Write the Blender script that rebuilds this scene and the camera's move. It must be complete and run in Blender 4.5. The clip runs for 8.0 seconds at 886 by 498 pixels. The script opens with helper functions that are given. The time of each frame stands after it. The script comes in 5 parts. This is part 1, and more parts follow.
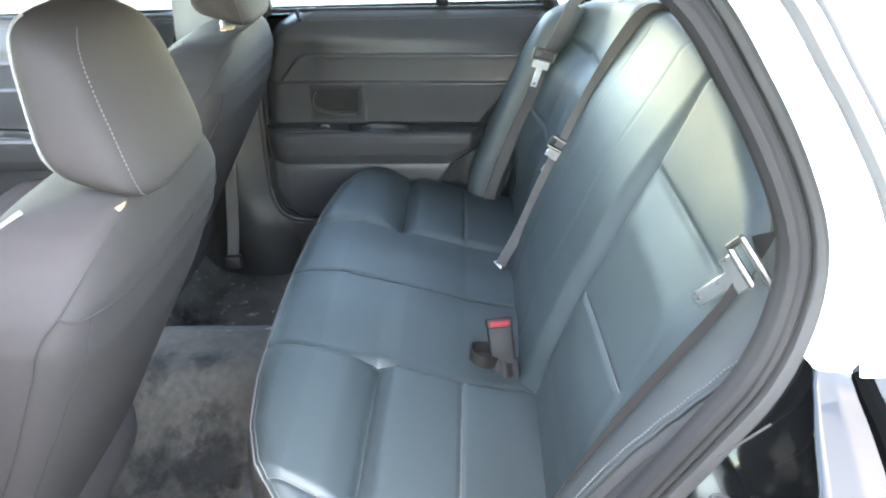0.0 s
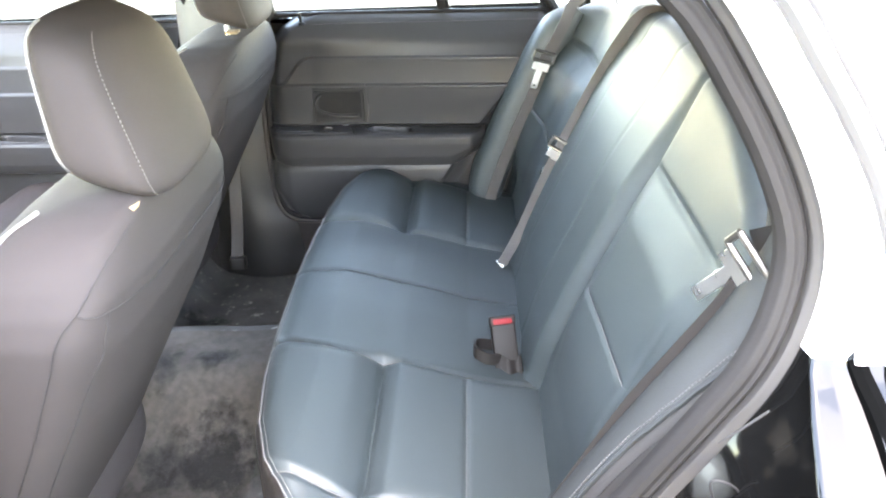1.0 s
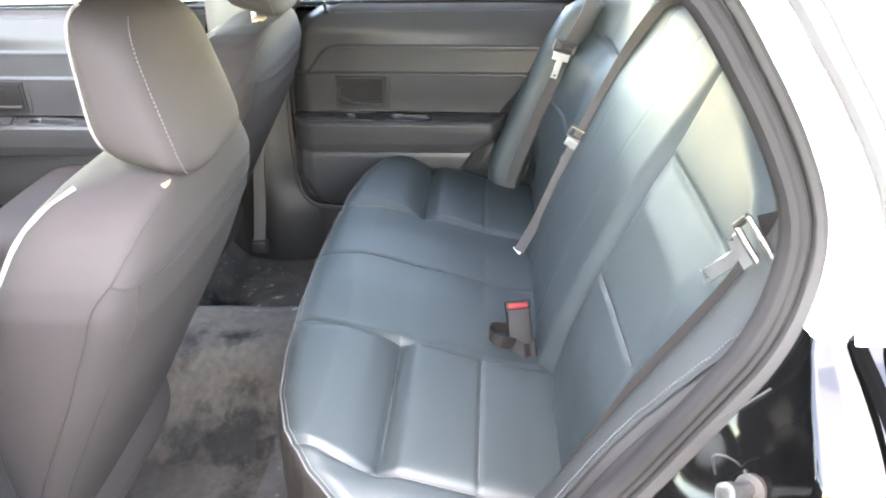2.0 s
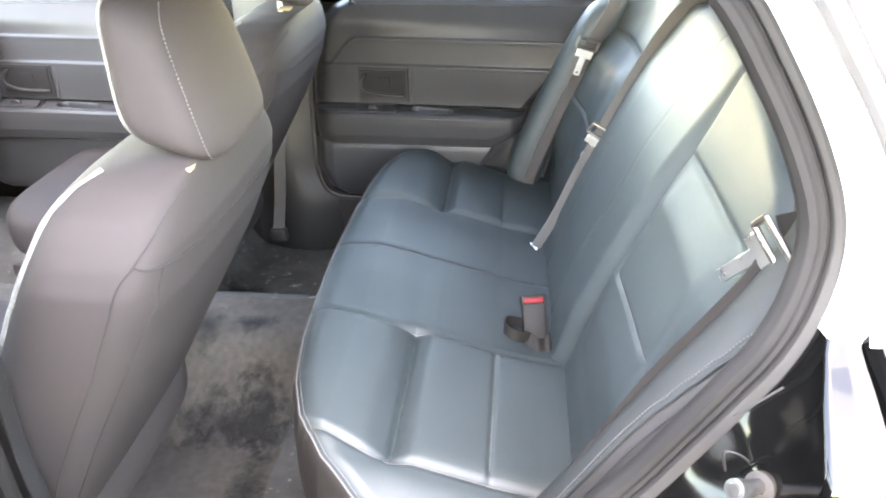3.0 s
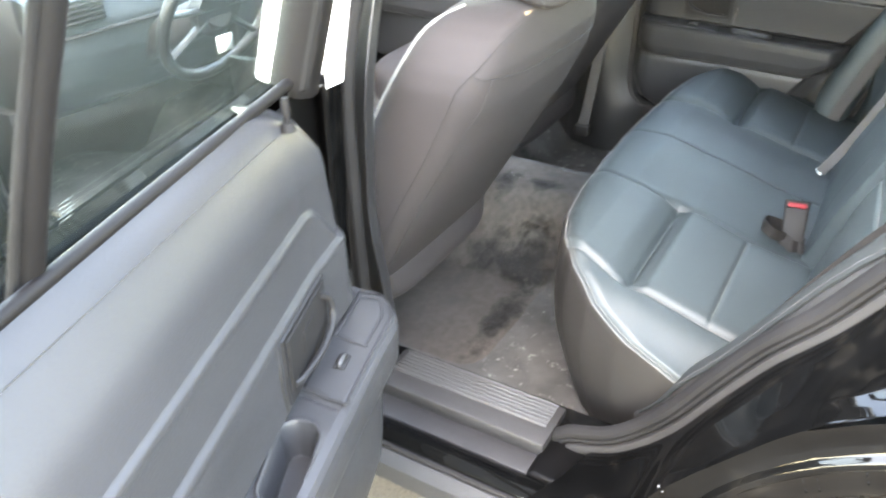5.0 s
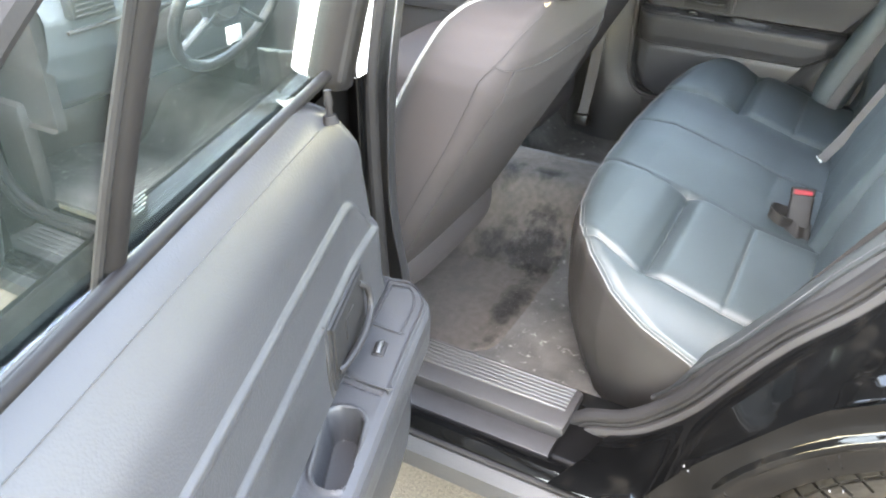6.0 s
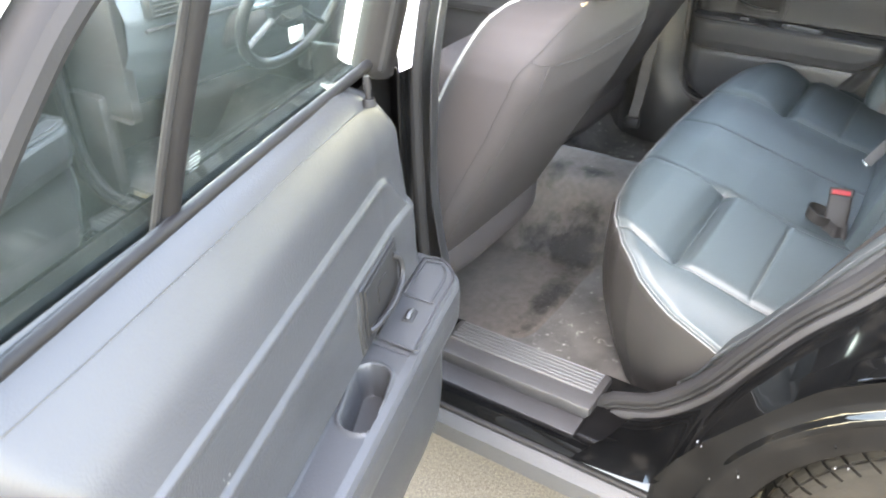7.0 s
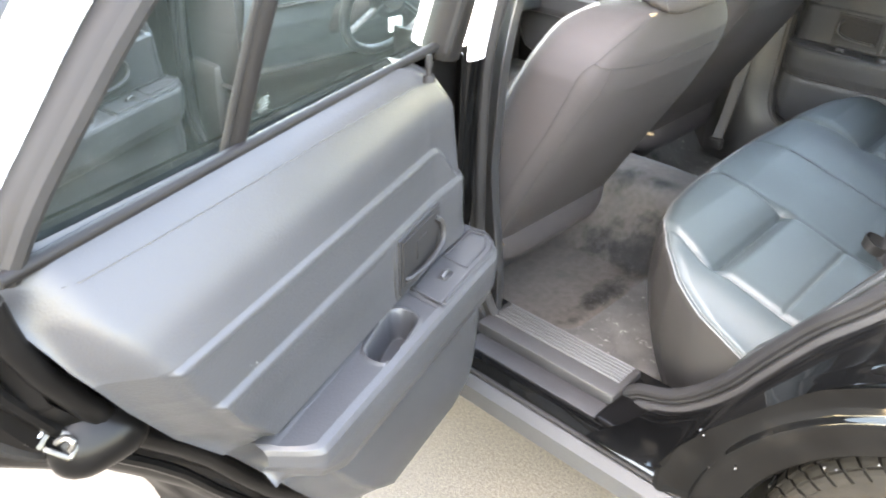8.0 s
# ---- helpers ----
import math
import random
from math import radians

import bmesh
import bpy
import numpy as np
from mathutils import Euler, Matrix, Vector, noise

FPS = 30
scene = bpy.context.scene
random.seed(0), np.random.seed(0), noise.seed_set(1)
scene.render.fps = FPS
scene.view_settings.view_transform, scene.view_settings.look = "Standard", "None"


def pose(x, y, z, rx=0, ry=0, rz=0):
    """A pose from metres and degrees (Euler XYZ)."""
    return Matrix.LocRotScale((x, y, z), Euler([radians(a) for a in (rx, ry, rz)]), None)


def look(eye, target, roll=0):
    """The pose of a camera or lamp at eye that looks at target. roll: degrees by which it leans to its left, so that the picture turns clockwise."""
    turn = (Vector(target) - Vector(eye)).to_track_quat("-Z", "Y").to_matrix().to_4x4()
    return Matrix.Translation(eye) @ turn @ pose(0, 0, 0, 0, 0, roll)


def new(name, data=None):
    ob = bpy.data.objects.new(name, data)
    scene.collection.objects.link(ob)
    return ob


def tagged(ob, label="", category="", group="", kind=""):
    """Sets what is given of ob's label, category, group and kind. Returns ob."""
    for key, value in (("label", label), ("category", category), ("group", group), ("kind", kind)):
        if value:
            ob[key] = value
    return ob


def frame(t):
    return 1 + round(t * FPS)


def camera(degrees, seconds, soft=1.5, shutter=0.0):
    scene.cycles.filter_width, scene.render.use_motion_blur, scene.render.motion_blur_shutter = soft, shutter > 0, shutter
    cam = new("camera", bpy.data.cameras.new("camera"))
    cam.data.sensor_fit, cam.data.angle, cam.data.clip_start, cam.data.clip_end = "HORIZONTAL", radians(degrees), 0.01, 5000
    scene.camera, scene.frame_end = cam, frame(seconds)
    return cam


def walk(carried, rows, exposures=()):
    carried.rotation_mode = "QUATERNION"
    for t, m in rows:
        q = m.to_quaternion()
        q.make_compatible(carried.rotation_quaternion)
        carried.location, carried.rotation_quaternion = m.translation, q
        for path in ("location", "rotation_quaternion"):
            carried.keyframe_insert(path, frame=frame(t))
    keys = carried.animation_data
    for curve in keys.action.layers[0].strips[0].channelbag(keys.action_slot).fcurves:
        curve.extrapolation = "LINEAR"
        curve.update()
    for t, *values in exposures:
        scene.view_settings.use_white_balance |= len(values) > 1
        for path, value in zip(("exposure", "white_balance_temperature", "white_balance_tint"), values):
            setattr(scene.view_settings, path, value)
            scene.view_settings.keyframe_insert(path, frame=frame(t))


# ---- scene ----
cam = camera(59.1, 8.0, soft=2.0, shutter=0.4)
PATH = [
    (0, (-0.215, -1.405, 1.418), (-0.3, 0.37, 0.5), -2.0),
    (0.5, (-0.215, -1.414, 1.421), (-0.277, 0.374, 0.528), -2.3),
    (1, (-0.223, -1.431, 1.423), (-0.305, 0.348, 0.511), -2.3),
    (1.5, (-0.219, -1.458, 1.427), (-0.334, 0.312, 0.502), -2.2),
    (3, (-0.221, -1.48, 1.427), (-0.393, 0.277, 0.488), -0.9),
    (3.5, (-0.193, -1.52, 1.427), (-0.431, 0.225, 0.479), -0.5),
    (4, (-0.137, -1.585, 1.435), (-0.467, 0.157, 0.508), -1.5),
    (4.5, (-0.095, -1.701, 1.435), (-0.652, -0.02, 0.505), -2.6),
    (5, (-0.096, -1.798, 1.395), (-0.946, -0.319, 0.351), 0.1),
    (5.2, (-0.111, -1.816, 1.395), (-0.982, -0.36, 0.336), 0.8),
    (6.3, (-0.149, -1.871, 1.409), (-0.93, -0.37, 0.342), 0.2),
    (6.5, (-0.131, -1.891, 1.404), (-0.917, -0.386, 0.348), -0.1),
    (7, (-0.055, -1.91, 1.412), (-1.003, -0.493, 0.366), -0.7),
    (7.5, (0.06, -1.93, 1.416), (-0.988, -0.601, 0.351), 1.5),
    (8, (0.098, -1.967, 1.419), (-1.049, -0.69, 0.392), 2.2),
]
walk(cam, [(t, look(eye, target, roll)) for t, eye, target, roll in PATH], exposures=[(0, 4.24, 8090, 10), (0.5, 4.55, 8590, 14), (1, 4.63, 8990, 17), (4.2, 4.63, 9390, 19), (5, 4.53, 9510, 13), (6.5, 4.61, 9410, 14), (8, 4.55, 9560, 15)])

# ---- light: a bright, thinly clouded day ----
world = bpy.data.worlds.new("sky")
scene.world = world
world.use_nodes = True
wn, wl = world.node_tree.nodes, world.node_tree.links
sky = wn.new("ShaderNodeTexSky")
sky.sky_type, sky.sun_disc = "NISHITA", False
sky.sun_elevation, sky.sun_rotation = radians(68), radians(183)
sky.air_density, sky.dust_density, sky.ozone_density = 1.15, 0.5, 1.0
wn["Background"].inputs["Strength"].default_value = 0.52
wl.new(sky.outputs["Color"], wn["Background"].inputs["Color"])
sun_data = bpy.data.lights.new("sun", "SUN")
sun_data.energy, sun_data.angle, sun_data.color = 0.95, radians(90), (0.92, 0.97, 1.0)
sun = new("sun", sun_data)
sun.matrix_world = look((-0.25, -6.2, 4.4), (0, 0, 0))


# ---- materials ----
def rgb(c):
    return (c, c, c, 1) if isinstance(c, (int, float)) else (*c, 1)


def material(name, base, rough=0.5, metal=0.0, coat=0.0, vary=0.25, scale=6.0, grain=0.0, grain_scale=400.0,
             second=None, second_scale=2.0, second_at=0.55, rough_vary=0.1, spec=0.5, kind="noise", sheen=0.0):
    """Principled material: base colour with two scales of variation, a second tone in patches, fine relief."""
    m = bpy.data.materials.new(name)
    m.use_nodes = True
    n, l = m.node_tree.nodes, m.node_tree.links
    b = n["Principled BSDF"]
    b.inputs["Roughness"].default_value, b.inputs["Metallic"].default_value = rough, metal
    b.inputs["Coat Weight"].default_value, b.inputs["Specular IOR Level"].default_value = coat, spec
    b.inputs["Coat Roughness"].default_value = 0.06
    if sheen:
        b.inputs["Sheen Weight"].default_value = sheen
        b.inputs["Sheen Roughness"].default_value = 0.5
    co = n.new("ShaderNodeTexCoord")
    big = n.new("ShaderNodeTexNoise")
    big.inputs["Scale"].default_value, big.inputs["Detail"].default_value = scale, 6
    l.new(co.outputs["Object"], big.inputs["Vector"])
    ramp = n.new("ShaderNodeMapRange")
    ramp.inputs[1].default_value, ramp.inputs[2].default_value = 0.3, 0.7
    ramp.inputs[3].default_value, ramp.inputs[4].default_value = 1 - vary, 1 + vary
    l.new(big.outputs["Fac"], ramp.inputs[0])
    mul = n.new("ShaderNodeVectorMath")
    mul.operation = "SCALE"
    mul.inputs[0].default_value = rgb(base)[:3]
    l.new(ramp.outputs[0], mul.inputs["Scale"])
    colour = mul.outputs[0]
    if second is not None:
        spots = n.new("ShaderNodeTexNoise")
        spots.inputs["Scale"].default_value, spots.inputs["Detail"].default_value = second_scale, 8
        spots.inputs["Roughness"].default_value = 0.65
        l.new(co.outputs["Object"], spots.inputs["Vector"])
        cut = n.new("ShaderNodeMapRange")
        cut.inputs[1].default_value, cut.inputs[2].default_value = second_at, second_at + 0.12
        l.new(spots.outputs["Fac"], cut.inputs[0])
        mix = n.new("ShaderNodeMix")
        mix.data_type = "RGBA"
        l.new(cut.outputs[0], mix.inputs["Factor"])
        l.new(colour, mix.inputs["A"])
        mix.inputs["B"].default_value = rgb(second)
        colour = mix.outputs["Result"]
    l.new(colour, b.inputs["Base Color"])
    rr = n.new("ShaderNodeMapRange")
    rr.inputs[3].default_value, rr.inputs[4].default_value = max(0.02, rough - rough_vary), min(1, rough + rough_vary)
    l.new(big.outputs["Fac"], rr.inputs[0])
    l.new(rr.outputs[0], b.inputs["Roughness"])
    if grain:
        if kind == "cells":
            g = n.new("ShaderNodeTexVoronoi")
            out = g.outputs["Distance"]
        else:
            g = n.new("ShaderNodeTexNoise")
            g.inputs["Detail"].default_value = 3
            out = g.outputs["Fac"]
        g.inputs["Scale"].default_value = grain_scale
        l.new(co.outputs["Object"], g.inputs["Vector"])
        bump = n.new("ShaderNodeBump")
        bump.inputs["Strength"].default_value, bump.inputs["Distance"].default_value = grain, 0.002
        l.new(out, bump.inputs["Height"])
        l.new(bump.outputs[0], b.inputs["Normal"])
    return m


LEATHER = material("black leather", (0.0108, 0.0154, 0.0168), 0.55, vary=0.10, scale=5, grain=0.12, grain_scale=520, kind="cells", rough_vary=0.06, spec=0.34)
SEATGREY = material("charcoal seat fabric", (0.0150, 0.0130, 0.0132), 0.78, vary=0.12, scale=5, grain=0.25, grain_scale=900, rough_vary=0.06, spec=0.12)
# also the darker, shaded tone of the leather on the cushion's upright faces
SIDEDARK = material("brown-black vinyl and shaded seat sides", (0.0095, 0.0086, 0.0081), 0.5, vary=0.12, scale=6, grain=0.12, grain_scale=520, kind="cells", spec=0.25)
SKIRT = material("plum-grey seat skirt", (0.0115, 0.0092, 0.0090), 0.8, vary=0.12, scale=8, grain=0.3, grain_scale=700, spec=0.2)
VINYL = material("grey vinyl", (0.0140, 0.0140, 0.0148), 0.34, vary=0.09, scale=4, grain=0.10, grain_scale=360, kind="cells", rough_vary=0.06, spec=0.13)
TRIM = material("dark grey moulded plastic", (0.0118, 0.0100, 0.0098), 0.55, vary=0.10, scale=6, grain=0.2, grain_scale=500, kind="cells", spec=0.3)
DARK = material("black plastic", (0.0072, 0.0070, 0.0072), 0.45, vary=0.15, scale=9, grain=0.1, grain_scale=600, spec=0.35)
RUBBER = material("door seal rubber", (0.0060, 0.0056, 0.0056), 0.7, vary=0.2, scale=12, grain=0.15, grain_scale=300, spec=0.08)
FRAME = material("matte black window frame", (0.0027, 0.0023, 0.0024), 0.6, vary=0.2, scale=12, grain=0.1, grain_scale=500, spec=0.10)
LIP = material("grey seal lip", (0.0092, 0.0086, 0.0085), 0.6, vary=0.12, scale=12, spec=0.15)
CARPET = material("worn charcoal carpet", (0.037, 0.0362, 0.0352), 0.95, vary=0.3, scale=14, grain=1.0, grain_scale=700, second=(0.15, 0.145, 0.14), second_scale=45, second_at=0.60, spec=0.1)
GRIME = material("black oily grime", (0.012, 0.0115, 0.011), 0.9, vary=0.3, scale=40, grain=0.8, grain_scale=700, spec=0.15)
SCRAPE = material("bare scraped paint", (0.42, 0.36, 0.28), 0.7, vary=0.3, scale=80)
PALEGAP = material("pale grey pillar trim", (0.022, 0.021, 0.022), 0.6, vary=0.06, scale=10)
GREYGAP = material("grey pillar gap rubber", (0.0075, 0.0070, 0.0075), 0.7, vary=0.1, scale=10)
MAT = material("stained grey carpet mat", (0.034, 0.0298, 0.0268), 0.95, vary=0.22, scale=60, grain=1.0, grain_scale=800, second=(0.025, 0.0230, 0.0222), second_scale=7, second_at=0.55, spec=0.1)
BLACKPAINT = material("scuffed black car paint", (0.0013, 0.0013, 0.0013), 0.26, coat=0.42, vary=0.4, scale=14, second=(0.0042, 0.0038, 0.0033), second_scale=18, second_at=0.56, rough_vary=0.1, spec=0.0)
WHITEPAINT = material("white car paint", (0.78, 0.78, 0.77), 0.25, coat=0.8, vary=0.03, scale=5)
SATIN = material("satin black rocker coating", (0.0095, 0.0095, 0.0098), 0.6, vary=0.2, scale=16, grain=0.3, grain_scale=300, spec=0.25)
STEEL = material("bright steel", (0.80, 0.79, 0.77), 0.30, metal=1.0, vary=0.08, scale=30)
WEB = material("woven belt webbing", (0.0165, 0.0140, 0.0136), 0.65, vary=0.1, scale=30, grain=0.5, grain_scale=700)
WEBGREY = material("grey buckle sleeve", (0.0060, 0.0053, 0.0050), 0.55, vary=0.1, scale=30, grain=0.2, grain_scale=500, spec=0.10)
RED = material("red plastic", (0.085, 0.003, 0.005), 0.5, vary=0.05, spec=0.1)
THREAD = material("pale stitching thread", (0.042, 0.041, 0.040), 0.8, vary=0.15, scale=200, grain=0.6, grain_scale=900)
DARKTHREAD = material("dark stitching thread", (0.0130, 0.0122, 0.0124), 0.8, vary=0.15, scale=200, spec=0.1)
ETCH = material("etched glass mark", (0.010, 0.014, 0.015), 0.5, vary=0.1)
BOLT = material("dull dark steel", (0.085, 0.082, 0.078), 0.34, metal=0.9, vary=0.3, scale=60)
LATCHSTEEL = material("greasy latch steel", (0.022, 0.021, 0.019), 0.36, metal=0.85, vary=0.4, scale=120)
HANDLE = material("black-grey handle plastic", (0.0055, 0.0053, 0.0056), 0.5, vary=0.1, scale=9, grain=0.1, grain_scale=600, spec=0.15)
SCUFF = material("dark scuff plate plastic", (0.0088, 0.0080, 0.0078), 0.55, vary=0.15, scale=14, grain=0.2, grain_scale=500, kind="cells", spec=0.25)
RIB = material("worn rib plastic", (0.021, 0.020, 0.0195), 0.6, vary=0.15, scale=14)
WING = material("charcoal leather of the seat wings", (0.0098, 0.0110, 0.0113), 0.6, vary=0.12, scale=6, grain=0.12, grain_scale=520, kind="cells", spec=0.16)
WEBDARK = material("dark brown belt webbing", (0.0048, 0.0042, 0.0040), 0.7, vary=0.1, scale=30, grain=0.5, grain_scale=700, spec=0.08)
TAG = material("tan fabric tag", (0.13, 0.090, 0.050), 0.8, vary=0.1)
ASPHALT = material("sunlit asphalt", (0.064, 0.054, 0.043), 0.9, vary=0.40, scale=170, grain=1.0, grain_scale=240, second=(0.20, 0.175, 0.15), second_scale=330, second_at=0.62, spec=0.1)
TYRE = material("tyre rubber", (0.0066, 0.0056, 0.0044), 0.85, vary=0.25, scale=20, grain=0.4, grain_scale=200, spec=0.08)
DASH = material("blue-grey dashboard vinyl", (0.0240, 0.0280, 0.0310), 0.5, vary=0.08, scale=5, grain=0.25, grain_scale=450, kind="cells", spec=0.35)
LINER = material("pale grey headliner cloth", (0.74, 0.73, 0.70), 0.9, vary=0.05, scale=8, grain=0.3, grain_scale=500)
CHIP = material("bare paint chip", (0.05, 0.049, 0.048), 0.6, vary=0.1)
DOOREDGE = material("satin black door edge", (0.0014, 0.0013, 0.0013), 0.35, vary=0.3, scale=20, spec=0.06)
# lightless black that stands in for shade inside gaps
GAP = material("black gap shade", (0.0012, 0.0012, 0.0012), 0.9, vary=0.2, scale=20, spec=0.0)
EDGING = material("knitted pale edging", (0.075, 0.075, 0.073), 0.9, vary=0.35, scale=160, grain=1.0, grain_scale=300)
WHITE = material("white label", (0.75, 0.75, 0.72), 0.6, vary=0.03)
RUST = material("rust stained steel", (0.0060, 0.0034, 0.0018), 0.6, vary=0.3, scale=60)

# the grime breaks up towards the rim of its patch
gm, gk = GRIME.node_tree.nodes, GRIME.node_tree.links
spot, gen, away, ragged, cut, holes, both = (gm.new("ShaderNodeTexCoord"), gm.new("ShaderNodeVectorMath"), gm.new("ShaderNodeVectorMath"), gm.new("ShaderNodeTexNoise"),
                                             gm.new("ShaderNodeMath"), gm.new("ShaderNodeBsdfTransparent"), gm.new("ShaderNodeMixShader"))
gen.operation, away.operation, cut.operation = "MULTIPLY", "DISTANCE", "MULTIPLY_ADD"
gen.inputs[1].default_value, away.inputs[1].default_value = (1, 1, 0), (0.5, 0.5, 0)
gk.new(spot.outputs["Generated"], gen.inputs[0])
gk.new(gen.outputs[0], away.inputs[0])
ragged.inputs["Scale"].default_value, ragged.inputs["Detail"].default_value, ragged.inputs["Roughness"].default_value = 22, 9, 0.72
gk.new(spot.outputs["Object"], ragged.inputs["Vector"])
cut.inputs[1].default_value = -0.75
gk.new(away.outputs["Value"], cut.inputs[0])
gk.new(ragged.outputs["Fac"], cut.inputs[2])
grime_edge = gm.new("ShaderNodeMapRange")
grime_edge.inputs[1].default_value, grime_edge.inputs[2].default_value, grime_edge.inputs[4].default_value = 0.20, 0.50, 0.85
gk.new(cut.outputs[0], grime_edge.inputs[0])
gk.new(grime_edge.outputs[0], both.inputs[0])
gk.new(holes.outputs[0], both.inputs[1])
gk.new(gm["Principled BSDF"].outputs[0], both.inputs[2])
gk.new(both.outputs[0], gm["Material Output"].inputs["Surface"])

GLASS = bpy.data.materials.new("tinted window glass")
GLASS.use_nodes = True
gn, gl = GLASS.node_tree.nodes, GLASS.node_tree.links
gn.remove(gn["Principled BSDF"])
clear, shine, fres, both = gn.new("ShaderNodeBsdfTransparent"), gn.new("ShaderNodeBsdfGlossy"), gn.new("ShaderNodeLayerWeight"), gn.new("ShaderNodeMixShader")
clear.inputs["Color"].default_value = (0.935, 0.968, 0.955, 1)
shine.inputs["Roughness"].default_value = 0.01
# gloss: 4 % straight on, rising at a slant (Schlick)
fres.inputs["Blend"].default_value = 0.5
rise, gloss = gn.new("ShaderNodeMath"), gn.new("ShaderNodeMath")
rise.operation, gloss.operation = "POWER", "MULTIPLY_ADD"
rise.inputs[1].default_value, gloss.inputs[1].default_value, gloss.inputs[2].default_value = 5.0, 0.955, 0.045
gl.new(fres.outputs["Facing"], rise.inputs[0])
gl.new(rise.outputs[0], gloss.inputs[0])
gl.new(gloss.outputs[0], both.inputs[0])
gl.new(clear.outputs[0], both.inputs[1])
gl.new(shine.outputs[0], both.inputs[2])
# a thin film of dust
film, dusty, spread = gn.new("ShaderNodeBsdfDiffuse"), gn.new("ShaderNodeMixShader"), gn.new("ShaderNodeTexNoise")
film.inputs["Color"].default_value = (0.52, 0.66, 0.62, 1)
spread.inputs["Scale"].default_value, spread.inputs["Detail"].default_value = 9, 6
amount = gn.new("ShaderNodeMapRange")
amount.inputs[1].default_value, amount.inputs[2].default_value, amount.inputs[3].default_value, amount.inputs[4].default_value = 0.3, 0.75, 0.0035, 0.0075
gl.new(spread.outputs["Fac"], amount.inputs[0])
gl.new(amount.outputs[0], dusty.inputs[0])
gl.new(both.outputs[0], dusty.inputs[1])
gl.new(film.outputs[0], dusty.inputs[2])
gl.new(dusty.outputs[0], gn["Material Output"].inputs["Surface"])


# ---- mesh helpers ----
def lerp(a, b, t):
    return a + (b - a) * t


def clamp(v, lo=0.0, hi=1.0):
    return max(lo, min(hi, v))


def smooth(a, b, v):
    t = clamp((v - a) / (b - a))
    return t * t * (3 - 2 * t)


def interp(v, table):
    """Value at v in a table of (key, value) with rising keys, eased between."""
    return float(np.interp(v, [k for k, _ in table], [w for _, w in table]))


def spline(points, n):
    """n points along a smooth curve through the given ones, evenly spaced by length."""
    p = np.array(points, float)
    q = np.vstack([2 * p[0] - p[1], p, 2 * p[-1] - p[-2]])
    fine = []
    for i in range(len(p) - 1):
        a, b, c, d = q[i:i + 4]
        for t in np.linspace(0, 1, 24, endpoint=False):
            fine.append(0.5 * (2 * b + (c - a) * t + (2 * a - 5 * b + 4 * c - d) * t ** 2 + (3 * b - a - 3 * c + d) * t ** 3))
    fine.append(p[-1])
    fine = np.array(fine)
    along = np.r_[0, np.cumsum(np.linalg.norm(np.diff(fine, axis=0), axis=1))]
    where = np.linspace(0, along[-1], n)
    return np.stack([np.interp(where, along, fine[:, k]) for k in range(p.shape[1])], 1)


def thing(name, at, label, category, group="", kind=""):
    ob = new(name)
    ob.empty_display_size = 0.05
    ob.matrix_world = Matrix.Translation(at)
    return tagged(ob, label, category, group, kind)


ROOT = {}


def part(name, bm, mat, parent=None, label="", flat=False, face=None):
    """Links a bmesh as one mesh object under a thing or a part. face: the way in which an open sheet looks."""
    me = bpy.data.meshes.new(name)
    bmesh.ops.recalc_face_normals(bm, faces=bm.faces)
    if face is not None and sum(f.normal.dot(Vector(face)) * f.calc_area() for f in bm.faces) < 0:
        bmesh.ops.reverse_faces(bm, faces=bm.faces[:])
    for e in bm.edges:
        if len(e.link_faces) == 2 and e.calc_face_angle(0) > 0.75:
            e.smooth = False
    bm.to_mesh(me)
    bm.free()
    for m in (mat if isinstance(mat, (list, tuple)) else [mat]):
        me.materials.append(m)
    if not flat:
        me.polygons.foreach_set("use_smooth", [True] * len(me.polygons))
    ob = new(name, me)
    if parent is not None:
        ob.parent = parent
        top = parent
        while top.parent is not None:
            top = top.parent
        if parent is top:
            ob.matrix_parent_inverse = Matrix.Translation(-top.matrix_world.translation)
    if label:
        ob["label"] = label
    return ob


def grid(f, nu, nv, closed_u=False, mat_of=None):
    """A sheet of points f(u, v), u and v from 0 to 1."""
    bm = bmesh.new()
    rows = [[bm.verts.new(f(i / nu, j / nv)) for i in range(nu if closed_u else nu + 1)] for j in range(nv + 1)]
    for j in range(nv):
        for i in range(nu):
            k = (i + 1) % len(rows[0]) if closed_u else i + 1
            face = bm.faces.new((rows[j][i], rows[j][k], rows[j + 1][k], rows[j + 1][i]))
            if mat_of:
                face.material_index = mat_of(i / nu, j / nv)
    return bm


def capped(f, nu, nv):
    """A closed body from rings f(u, v), with its ends filled."""
    bm = grid(f, nu, nv, closed_u=True)
    bm.verts.ensure_lookup_table()
    bm.faces.new([bm.verts[i] for i in range(nu)])
    bm.faces.new([bm.verts[nu * nv + i] for i in range(nu)])
    return bm


def thick(bm, depth):
    """Gives a sheet a back and edges, depth along the faces' normals."""
    bmesh.ops.recalc_face_normals(bm, faces=bm.faces)
    bmesh.ops.solidify(bm, geom=bm.faces[:], thickness=depth)
    return bm


def box(lo, hi, bevel=0.004, segments=2):
    bm = bmesh.new()
    bmesh.ops.create_cube(bm, size=1)
    for v in bm.verts:
        v.co = [lerp(lo[k], hi[k], v.co[k] + 0.5) for k in range(3)]
    if bevel:
        bmesh.ops.bevel(bm, geom=bm.edges[:], offset=bevel, segments=segments, affect="EDGES", profile=0.5)
    return bm


